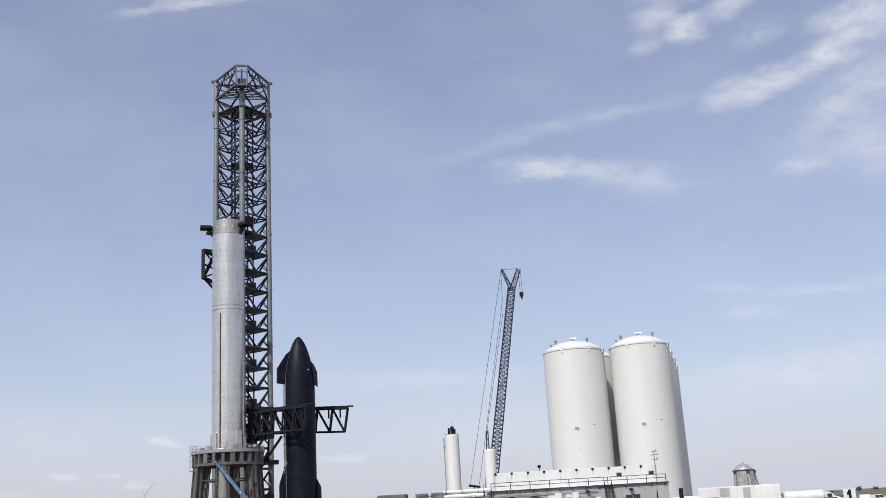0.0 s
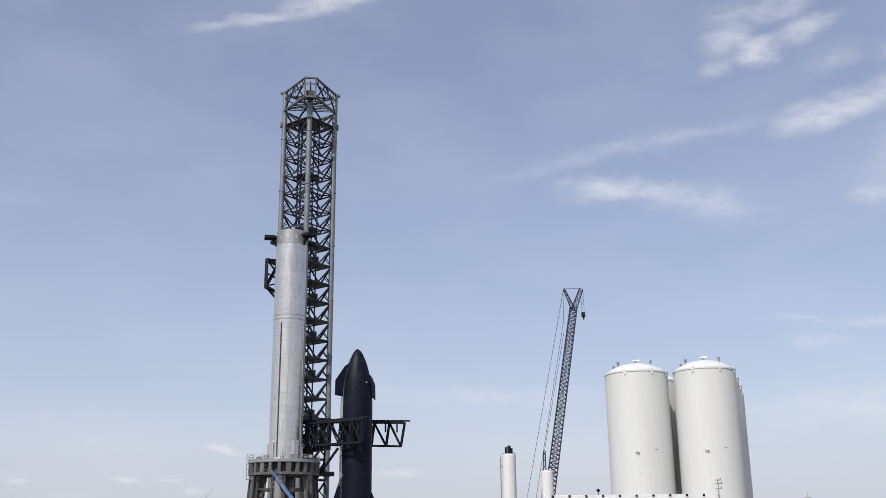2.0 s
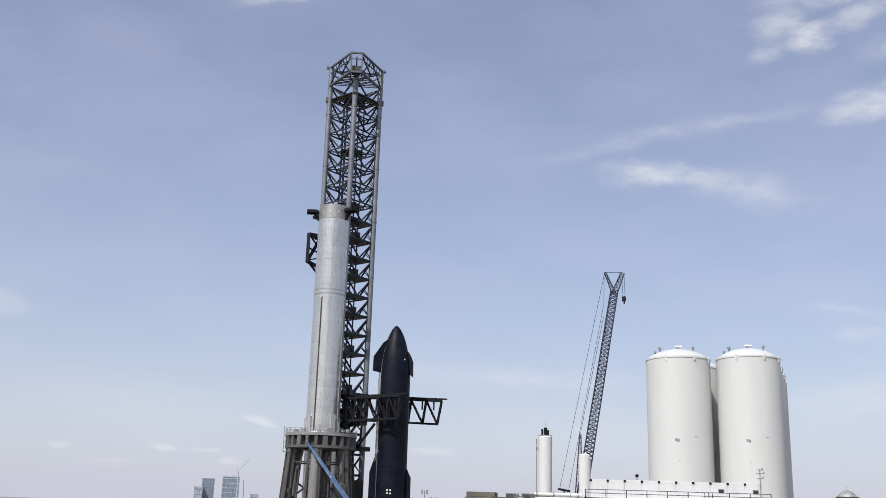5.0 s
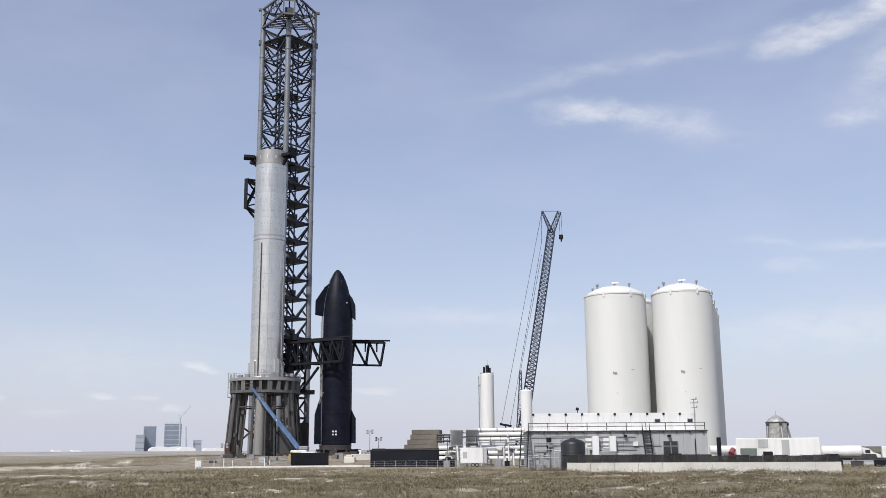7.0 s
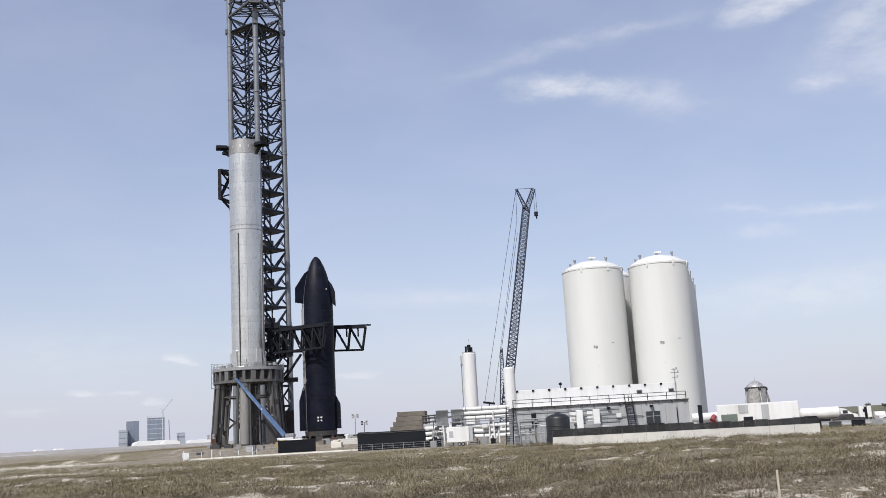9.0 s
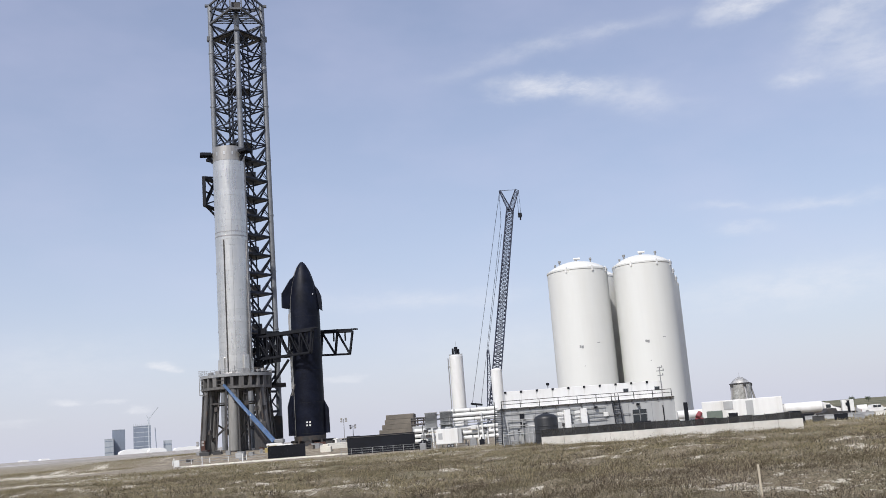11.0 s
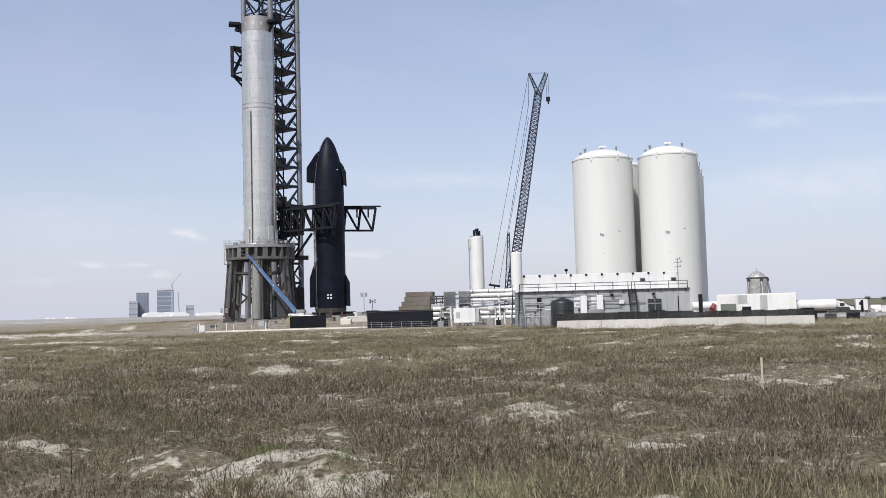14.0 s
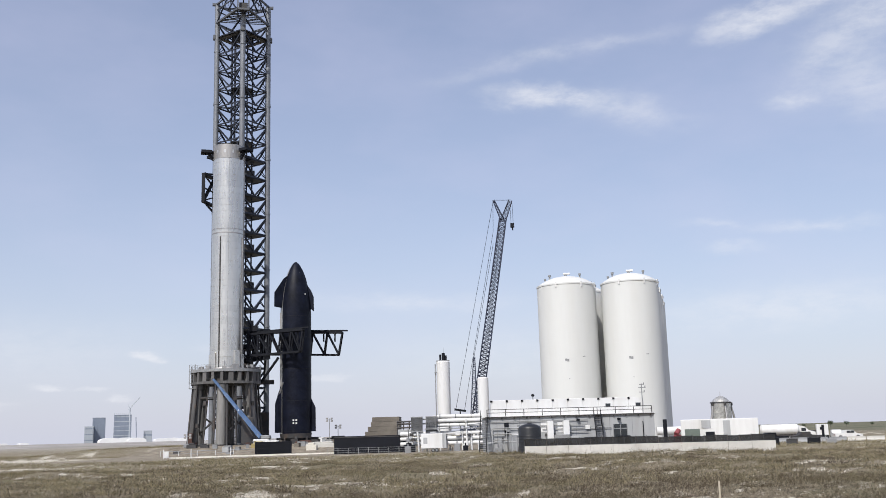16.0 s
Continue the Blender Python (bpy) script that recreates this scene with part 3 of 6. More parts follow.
def build_arms():
    # carriage clasping the tower, with two catching arms round the ship
    cx, cy = polar(-13.63, 312)
    rig = thing("catching_arms", (0, 0, 0), 0, "black steel truss arms reaching round the dark spacecraft", "lifting arm")
    f0, f1 = at_px(-13.15, 287.0, 32.8), at_px(-10.0, 279.6, 33.3)
    r0, r1 = at_px(-12.0, 305.0, 35.2), at_px(-7.7, 296.0, 34.0)
    truss(rig, f0, f1, 6.2, 1.5, 5, M_BLACKSTEEL, 0.95)
    truss(rig, r0, r1, 6.8, 0.9, 5, M_BLACKSTEEL, 0.95)
    for a, b in ((f0, f1), (r0, r1)):
        a, b = Vector(a), Vector(b)
        w = (b - a).normalized()
        part("catch_rail", Geo().beam(a + w * 3 + Vector((0, 0, 0.55)), b + w * 1.6 + Vector((0, 0, 0.6)), 0.9, 0.4), M_BLACKSTEEL, rig)
        for t in (0.45, 0.6, 0.75, 0.9):
            p = a.lerp(b, t)
            part("actuator", Geo().beam(p + Vector((0, 0, -0.3)), p + Vector((0, 0, -2.8)), 0.42), M_BLACKSTEEL, rig)
    f0v, r0v = Vector(f0), Vector(r0)
    near = Vector(at_px(-13.63, 301.5, 34.4))
    for dz in (0.6, -3.5, -7.6):
        part("carriage_beam", Geo().beam(f0v + Vector((0, 0, dz)), near + Vector((0, 0, dz)), 1.2), M_BLACKSTEEL, rig)
        part("carriage_beam", Geo().beam(f0v + Vector((-1.5, 0, dz)), r0v + Vector((0, 0, dz)), 1.3), M_BLACKSTEEL, rig)
    for t in (0.0, 0.33, 0.66, 1.0):
        p = f0v.lerp(r0v, t)
        part("carriage_post", Geo().beam(p + Vector((0, 0, 1)), p + Vector((0, 0, -8)), 1.0), M_BLACKSTEEL, rig)
    for t in (0.1, 0.5):
        p, q = f0v.lerp(r0v, t), f0v.lerp(r0v, t + 0.4)
        part("carriage_brace", Geo().beam(p + Vector((0, 0, -7.6)), q + Vector((0, 0, 0.5)), 0.6), M_BLACKSTEEL, rig)
        part("carriage_brace", Geo().beam(p + Vector((0, 0, 0.5)), q + Vector((0, 0, -7.6)), 0.6), M_BLACKSTEEL, rig)
    # lower struts back to the tower
    for p, q in (((f0v.lerp(Vector(f1), 0.55) + Vector((0, 0, -7.4))), f0v + Vector((1.0, 1.5, -17))), ((f0v + Vector((5, 0, -7.4))), r0v + Vector((-1, -2, -15)))):
        part("carriage_brace", Geo().beam(p, q, 0.55), M_BLACKSTEEL, rig)
    part("hydraulic_box", Geo().box((f0v.x + 0.3, f0v.y - 0.6, f0v.z + 0.8), (f0v.x + 2.6, f0v.y + 1.4, f0v.z + 2.6), 0.1), M_BLACKSTEEL, rig)
    # quick-disconnect arm on the far side of the booster
    qd = thing("quick_disconnect_arm", (0, 0, 0), 0, "dark steel truss umbilical arm beside the booster top", "umbilical arm")
    a, b = at_px(-14.6, 302, 81.5), at_px(-15.85, 293.5, 82.6)
    truss(qd, a, b, 8.6, 0.7, 2, M_BLACKSTEEL, 1.0, 0.4)
    av, bv = Vector(a), Vector(b)
    part("end_frame", Geo().beam(bv + Vector((0, 0, 0.2)), bv + Vector((0, 0, -8.9)), 0.6), M_BLACKSTEEL, qd)
    part("diagonal_strut", Geo().beam(bv + Vector((0, 0, -8.4)), av + Vector((0, 0, -13)), 0.5), M_BLACKSTEEL, qd)
    part("diagonal_strut", Geo().beam(bv + Vector((0, 0, 0)), av + Vector((0, 0, 3.0)), 0.5), M_BLACKSTEEL, qd)
    for z0, z1 in ((0.0, -5.6), (-8.4, -3.2), (-4.3, -4.3), (-8.4, -8.0)):
        part("lacing_bar", Geo().beam(bv + Vector((0, 0, z0)), av + Vector((0, 0, z1)), 0.38), M_BLACKSTEEL, qd)


build_arms()


# ---- booster on its mount ----
BX, BY = polar(-14.4, 284)
BOOST_Z0, BOOST_Z1 = 22.3, 88.2


def build_booster():
    b = thing("booster", (BX, BY, BOOST_Z0), 14.4, "stainless steel rocket booster standing on the launch mount", "rocket")
    H, R = BOOST_Z1 - BOOST_Z0, 4.5
    # stacked rings with shallow weld grooves
    z, k = 0.0, 0
    while z < H - 4.3:
        h = min(1.83, H - 4.2 - z)
        part("hull_ring", Geo().lathe(sharp([(R - 0.035, z), (R, z + 0.03), (R, z + h - 0.03), (R - 0.035, z + h)]), 72), M_STEEL, b)
        z += h
        k += 1
    part("forward_skirt", Geo().lathe(sharp([(R - 0.03, z), (R + 0.02, z + 0.05), (R + 0.02, H), (R - 0.12, H), (R - 0.12, H - 2.5), (0.01, H - 2.5)]), 72), M_STEELBAND, b, "dull unpolished steel band with slots")
    for zz, hh in ((H * 0.595, 0.35), (H * 0.615, 0.2), (z, 0.18)):
        part("stiffener_band", Geo().lathe(sharp([(R, zz), (R + 0.05, zz + 0.02), (R + 0.05, zz + hh), (R, zz + hh + 0.02)]), 72), M_STEELBAND, b)
    for i in range(24):
        t = 2 * math.pi * i / 24
        part("vent_slot", Geo().box((-0.22, -0.05, -0.5), (0.22, 0.03, 0.5)), M_STEEL, b, at=pose(math.cos(t) * (R + 0.0), math.sin(t) * (R + 0.03), H - 2.2, 0, 0, math.degrees(t) + 90)) if i % 2 else None
    # raceways and vertical weld seam
    for deg, z0, z1, w in ((-118, 0, H * 0.58, 0.28), (-25, 0, H * 0.58, 0.35), (-8, 0, H * 0.98, 0.5), (-88, 0, H - 4.3, 0.09)):
        t = radians(deg)
        part("raceway" if w > 0.1 else "weld_seam", Geo().box((-w / 2, -0.22 if w > 0.1 else -0.012, 0), (w / 2, 0.05, z1 - z0), 0.02 if w > 0.1 else 0), M_DARKSTEEL if 0.1 < w < 0.3 else M_STEELBAND, b, at=pose(math.cos(t) * R, math.sin(t) * R, z0, 0, 0, deg + 90))
    # aero covers at the foot
    for deg, w, h in ((-142, 2.0, 5.0), (-52, 1.8, 5.4), (-100, 0.7, 2.6), (-165, 1.4, 4.4), (-22, 1.8, 4.4)):
        t = radians(deg)
        part("aft_cover", Geo().box((-w / 2, -0.45, 0.1), (w / 2, 0.3, h), 0.12), M_STEEL, b, at=pose(math.cos(t) * R, math.sin(t) * R, 0, 0, 0, deg + 90))
    # four lattice fins, each on a hinge root
    for deg in (-176, -42, 42, 132):
        t = radians(deg)
        g = Geo()
        for i in range(9):
            x = -1.5 + i * 3.0 / 8
            g.box((x - 0.05, -3.0, -0.4), (x + 0.05, 0, 0.4))
        for i in range(9):
            y = -3.0 + i * 3.0 / 8
            g.box((-1.5, y - 0.05, -0.4), (1.5, y + 0.05, 0.4))
        fin = part("grid_fin", g, M_BLACKSTEEL, b, at=pose(math.cos(t) * (R + 0.5), math.sin(t) * (R + 0.5), H - 1.7, 0, 0, deg + 90))
        part("fin_root", Geo().tube((0, 0.9, 0), (0, -0.4, 0), 0.6, n=12), M_BLACKSTEEL, fin)
        part("fin_strut", Geo().beam((0, 0.6, -2.4), (0, -1.0, -0.4), 0.7), M_BLACKSTEEL, fin)
    return b


build_booster()


def build_mount():
    g0 = gz(BX, BY)
    m = thing("launch_mount", (BX, BY, g0), 14.4, "heat-stained round steel launch mount on tall splayed legs", "launch mount")
    top = BOOST_Z0 - g0
    part("deck_ring", Geo().lathe(sharp([(4.0, top - 0.8), (9.9, top - 0.8), (9.9, top), (4.0, top), (4.0, top - 0.8)]), 64), M_GREY, m)
    part("lower_ring", Geo().lathe(sharp([(5.0, top - 4.1), (9.7, top - 4.1), (9.7, top - 3.4), (5.0, top - 3.4), (5.0, top - 4.1)]), 64), M_OLM, m)
    part("inner_drum", Geo().lathe([(8.3, top - 3.4), (8.3, top - 0.8)], 64), M_DARKSTEEL, m)
    part("bolt_ring", Geo().lathe(sharp([(4.55, top), (5.6, top), (5.4, top + 0.55), (4.6, top + 0.55)]), 48), M_STEELBAND, m)
    for i in range(24):
        t = 2 * math.pi * (i + 0.5) / 24
        wide = 0.4 if i % 3 else 0.65
        part("stiffener", Geo().box((-wide, -0.7, 0), (wide, 0.7, 2.6)), M_OLM, m, at=pose(9.0 * math.cos(t), 9.0 * math.sin(t), top - 3.4, 0, 0, math.degrees(t) + 90))
    for i in range(6):
        t = radians(60 * i - 98)
        x, y = math.cos(t), math.sin(t)
        # the front leg gets the lighter colour that stands for sun on it
        leg = part("leg", Geo().tube((x * 9.5, y * 9.5, -0.5), (x * 7.9, y * 7.9, top - 4.1), 1.4, 1.4, 24), M_SUNLEG if i == 0 else M_OLM, m)
        part("leg_collar", Geo().tube((x * 8.02, y * 8.02, top - 5.4), (x * 7.92, y * 7.92, top - 4.3), 1.6, 1.6, 24), M_OLM, leg)
        part("foot_flange", Geo().tube((x * 9.3, y * 9.3, -0.5), (x * 9.28, y * 9.28, 0.35), 1.75, 1.75, 20), M_DARKSTEEL, leg)
        for dt in (-0.17, 0.17):
            xx, yy = math.cos(t + dt), math.sin(t + dt)
            part("leg_pipe", Geo().tube((xx * 10.6, yy * 10.6, 0), (xx * 9.2, yy * 9.2, top - 4.1), 0.28, n=8), M_DARKSTEEL, leg)
    # ladders, pipe bundles and a rusted shield between legs
    for deg, r in ((-35, 9.6), (-75, 8.8)):
        t = radians(deg)
        lad = part("ladder", Geo().box((-0.6, -0.08, 0), (-0.5, 0.08, top - 4)).box((0.5, -0.08, 0), (0.6, 0.08, top - 4)), M_DARKSTEEL, m, at=pose(r * math.cos(t), r * math.sin(t), 0, 0, 0, deg + 90))
        for k in range(14):
            part("rung", Geo().box((-0.5, -0.05, 0.9 + k * 1.2), (0.5, 0.05, 1.05 + k * 1.2)), M_DARKSTEEL, lad)
    part("rust_shield", Geo().box((-10.0, -6.2, 0.2), (-8.9, -5.6, 3.6), 0.05), M_RUST, m, "rust-brown plate low on the leg")
    part("hold_box", Geo().box((4.2, -8.9, 0.3), (7.4, -5.6, 7.5), 0.1), M_DARKSTEEL, m)
    # scaffold stair tower on the outside
    for dx, dy in ((0, 0), (1.6, 0), (0, 1.6), (1.6, 1.6)):
        part("scaffold_post", Geo().beam((-10.1 + dx, -3 + dy, top - 5.2), (-10.1 + dx, -3 + dy, top + 1.6), 0.12), M_GREY, m)
    for k in range(6):
        part("scaffold_rail", Geo().box((-10.2, -3.06, top - 5.1 + k * 1.3), (-8.4, -2.94, top - 5.0 + k * 1.3)), M_GREY, m)
    part("scaffold_floor", Geo().box((-10.2, -3.1, top - 5.2), (-8.2, -1.2, top - 5.05)), M_GREY, m)
    # deck handrail
    post = Geo().box((-0.04, -0.04, 0), (0.04, 0.04, 1.15)).mesh("handrail_post", M_GREY)
    for i in range(40):
        t = 2 * math.pi * i / 40
        part("handrail_post", post, M_GREY, m, at=pose(9.75 * math.cos(t), 9.75 * math.sin(t), top))
    for h in (0.6, 1.12):
        part("handrail", Geo().lathe(sharp([(9.72, top + h), (9.8, top + h), (9.8, top + h + 0.06), (9.72, top + h + 0.06), (9.72, top + h)]), 40), M_GREY, m)
    # pipes and struts among the legs
    rnd = random.Random(21)
    for i in range(9):
        t = radians(-172 + i * 20 + rnd.uniform(-3, 3))
        r0, r1 = rnd.uniform(7.2, 9.6), rnd.uniform(7.0, 9.0)
        part("riser_pipe", Geo().tube((r0 * math.cos(t), r0 * math.sin(t), 0), (r1 * math.cos(t), r1 * math.sin(t), top - 4.1), rnd.choice((0.12, 0.16, 0.24)), n=8), rnd.choice((M_DARKSTEEL, M_DARKSTEEL, M_OLM)), m)
    for i in range(6):
        t0, t1 = radians(60 * i - 98), radians(60 * i - 38)
        for z0, z1 in ((2.5, 8.5), (13.2, 13.2)):
            part("leg_strut", Geo().beam((8.8 * math.cos(t0), 8.8 * math.sin(t0), z0), (8.5 * math.cos(t1), 8.5 * math.sin(t1), z1), 0.4), M_DARKSTEEL, m)
    for i in range(9):
        t = radians(-160 + i * 17)
        part("junction_box", Geo().box((-0.5, -0.35, -0.6), (0.5, 0.35, 0.6), 0.05), M_DARKSTEEL, m, at=pose(9.5 * math.cos(t), 9.5 * math.sin(t), rnd.uniform(3, 14), 0, 0, math.degrees(t) + 90))
    # boxes and hoses on the deck
    for deg, r, w, h in ((-130, 7.6, 1.4, 1.1), (-95, 7.8, 1.0, 0.8), (-70, 7.4, 1.8, 1.4), (-40, 7.9, 1.2, 1.0), (-150, 7.9, 1.6, 0.9), (-15, 7.5, 1.4, 1.5)):
        t = radians(deg)
        part("deck_box", Geo().box((-w / 2, -0.4, 0), (w / 2, 0.4, h), 0.05), M_STEELBAND, m, at=pose(r * math.cos(t), r * math.sin(t), top, 0, 0, deg + 90))
    part("hose_bundle", Geo().tube((5, -8, top + 0.2), (8.8, -2.5, top + 0.25), 0.25, n=8), M_DARKSTEEL, m)


build_mount()


# ---- spacecraft ----
def build_ship():
    sx, sy = polar(-10.43, 288)
    g0 = gz(sx, sy)
    z0 = 4.1
    s = thing("spacecraft", (sx, sy, z0), 10.43, "black-tiled spacecraft standing upright with steel edge showing", "rocket")
    R, H = 4.5, 50.3
    nose = [(R * math.sqrt(max(1 - ((z - 34.0) / 16.55) ** 2, 0)) ** 1.3, z) for z in (34, 36, 38, 40, 42, 44, 45.5, 47, 48.2, 49.2, 49.9)] + [(0.35, 50.25), (0.01, 50.3)]
    hull = [(R, 0.0), (R, 6), (R, 12), (R, 18), (R, 24), (R, 30)] + nose
    part("heat_shield", Geo().lathe(hull, 40, a0=-150, a1=30), M_TILE, s, "matt black heat shield tiles")
    part("steel_back", Geo().lathe(hull, 40, a0=30, a1=210), M_STEEL, s, "bare steel leeward side")
    part("nose_cap", Geo().lathe([(1.62, 48.4), (1.28, 49.15), (0.8, 49.85), (0.38, 50.33), (0.01, 50.42)], 32), M_BLACKSTEEL, s)
    for zz in (0.6, 9.2, 18.4, 27.6, 33.8):
        part("tile_seam", Geo().lathe(sharp([(R - 0.01, zz), (R + 0.025, zz + 0.02), (R + 0.025, zz + 0.12), (R - 0.01, zz + 0.14)]), 40, a0=-150, a1=30), M_BLACKSTEEL, s)

    def flap(name, pts, deg, thick, lab):
        """A tapered slab whose outline is given as (distance from the hull, z)."""
        g = Geo()
        t = radians(deg)
        ca, sa = math.cos(t), math.sin(t)
        off = Vector((-sa, ca, 0)) * thick
        f = [Vector((ca * r, sa * r, z)) - off for r, z in pts]
        bk = [Vector((ca * r, sa * r, z)) + off for r, z in pts]
        g.face(f), g.face(bk[::-1])
        for i in range(len(pts)):
            j = (i + 1) % len(pts)
            g.face([f[j], f[i], bk[i], bk[j]])
        part(name, g, M_TILE, s, lab)

    flap("forward_flap", [(2.6, 46.2), (3.8, 45.2), (6.6, 41.0), (6.7, 36.8), (3.9, 36.4)], -158, 0.35, "")
    flap("forward_flap", [(3.6, 43.0), (4.4, 42.0), (5.3, 39.8), (5.4, 35.4), (4.3, 36.3)], -12, 0.35, "")
    flap("aft_flap", [(4.2, 13.8), (4.9, 12.2), (6.0, 8.6), (6.05, 0.3), (4.2, 0.3)], -170, 0.4, "")
    flap("aft_flap", [(4.2, 10.5), (5.0, 8.8), (5.7, 7.4), (5.75, 0.5), (4.2, 0.5)], -8, 0.4, "")
    for deg, z1 in ((-160, 13.5),):
        t = radians(deg)
        part("hinge_cover", Geo().tube((math.cos(t) * 4.5, math.sin(t) * 4.5, 0.3), (math.cos(t) * 4.5, math.sin(t) * 4.5, z1), 0.5, 0.35, 10), M_TILE, s)
        part("hinge_strut", Geo().beam((math.cos(t) * 4.9, math.sin(t) * 4.9, 11.5), (math.cos(t + 0.33) * 4.62, math.sin(t + 0.33) * 4.62, 14.6), 0.3), M_STEELBAND, s)
    part("side_raceway", Geo().box((-4.62, -1.4, 12.0), (-4.2, -0.9, 35.0), 0.08), M_STEELBAND, s, "bare steel conduit")
    # small white square marks and bright sensor covers
    for dx in (-0.42, 0.42):
        for dz in (2.9, 3.75):
            yy = -math.sqrt(R * R - dx * dx) - 0.03
            part("square_mark", Geo().box((dx - 0.23 - 0.3, yy, dz - 0.22), (dx + 0.23 - 0.3, yy + 0.05, dz + 0.22)), M_WHITE, s, "white painted square")
    for x, z in ((2.6, 43.3), (2.7, 40.2), (-1.4, 46.3), (0.9, 46.6), (-1.9, 45.6)):
        k = 4.5 if z < 42 else 3.2 if z < 45 else 2.35
        part("sensor_cover", Geo().tube((x, -math.sqrt(max(k * k - x * x, 0.2)) + 0.25, z), (x, -math.sqrt(max(k * k - x * x, 0.2)) - 0.12, z), 0.2, n=10), M_STEEL, s)
    # support stand underneath
    st = thing("ship_stand", (sx, sy, g0), 10.43, "dark steel stand under the spacecraft", "stand")
    h = z0 - g0
    part("stand_ring", Geo().lathe(sharp([(3.4, h - 1.3), (4.4, h - 1.3), (4.6, h), (3.6, h), (3.4, h - 1.3)]), 40), M_DARKSTEEL, st)
    for i in range(8):
        t = 2 * math.pi * i / 8
        part("leg", Geo().beam((4.6 * math.cos(t), 4.6 * math.sin(t), 0), (4.2 * math.cos(t), 4.2 * math.sin(t), h - 0.7), 0.45), M_DARKSTEEL, st)
    part("base_plate", Geo().box((-5.4, -5.4, -0.3), (5.4, 5.4, 0.25), 0.08), M_DARKSTEEL, st)


build_ship()


# ---- storage tanks ----
def build_tank(x, y, label, zt=33.1, r=6.0):
    g0 = gz(x, y)
    h = zt - g0
    t = thing("storage_tank", (x, y, g0), -math.degrees(math.atan2(x, y)), label, "storage tank", "white storage tanks")
    part("shell", Geo().lathe([(r, -0.4), (r, h * 0.25), (r, h * 0.5), (r, h * 0.75), (r, h)], 96), M_TANK, t)
    for i in range(1, 13):
        zz = h * i / 13
        part("weld_seam", Geo().lathe([(r, zz - 0.03), (r + 0.012, zz), (r, zz + 0.03)], 96), M_TANK, t)
    part("eave_ring", Geo().lathe(sharp([(r, h - 0.35), (r + 0.1, h - 0.3), (r + 0.1, h), (r - 0.05, h + 0.08)]), 96), M_TANK, t)
    part("domed_roof", Geo().lathe([(r * math.sin(a) / math.sin(0.82), h + 2.1 * (math.cos(a) - math.cos(0.82)) / (1 - math.cos(0.82))) for a in (0.82, 0.7, 0.58, 0.46, 0.34, 0.22, 0.1, 0.002)], 96), M_TANK, t)
    vent = part("roof_vent", Geo().tube((0, 0, h + 1.9), (0, 0, h + 2.6), 0.28, n=14), M_GREY, t)
    part("vent_cap", Geo().tube((-0.5, 0, h + 2.7), (0.9, 0, h + 2.7), 0.24, n=12), M_WHITE, vent)
    for px, py, hh, rr in ((3.0, -0.5, 1.0, 0.16), (-3.4, -1.2, 1.0, 0.18), (-4.4, 0.8, 0.9, 0.14)):
        zz = h + 2.1 * (1 - (math.hypot(px, py) / r) ** 2)
        part("relief_valve", Geo().tube((px, py, zz - 0.1), (px, py, zz + hh * 0.6), rr, n=10).tube((px, py, zz + hh * 0.6), (px, py, zz + hh), rr * 1.7, n=10), M_GREY, t)
    for deg in (-110, -60, -20):
        a = radians(deg)
        part("lifting_lug", Geo().box((-0.16, -0.12, -0.75), (0.16, 0.1, 0.35)), M_WHITE, t, at=pose((r + 0.06) * math.cos(a), (r + 0.06) * math.sin(a), h - 0.1, 0, 0, deg + 90))
    # small access marks on the near side
    for deg, zz, w, hh in ((-97, 17.4, 0.36, 0.5), (-93, 17.3, 0.42, 0.55), (-92, 13.5, 0.16, 0.16), (-90, 9.0, 0.16, 0.16), (-89, 6.0, 0.16, 0.16), (-62, 18.0, 0.6, 0.14)):
        a = radians(deg)
        part("access_port", Geo().box((-w / 2, -0.05, -hh / 2), (w / 2, 0.04, hh / 2)), M_GREY, t, at=pose(r * math.cos(a), r * math.sin(a), zz, 0, 0, deg + 90))
    return t


build_tank(20.12, 204.0, "tall off-white domed storage tank with faint seams", r=6.2)
build_tank(33.3, 202.3, "tall off-white domed storage tank beside its twin")
for x, y in ((24.0, 216.4), (36.1, 214.7), (38.9, 226.6), (41.6, 238.8)):
    build_tank(x, y, "white domed storage tank partly hidden behind others")


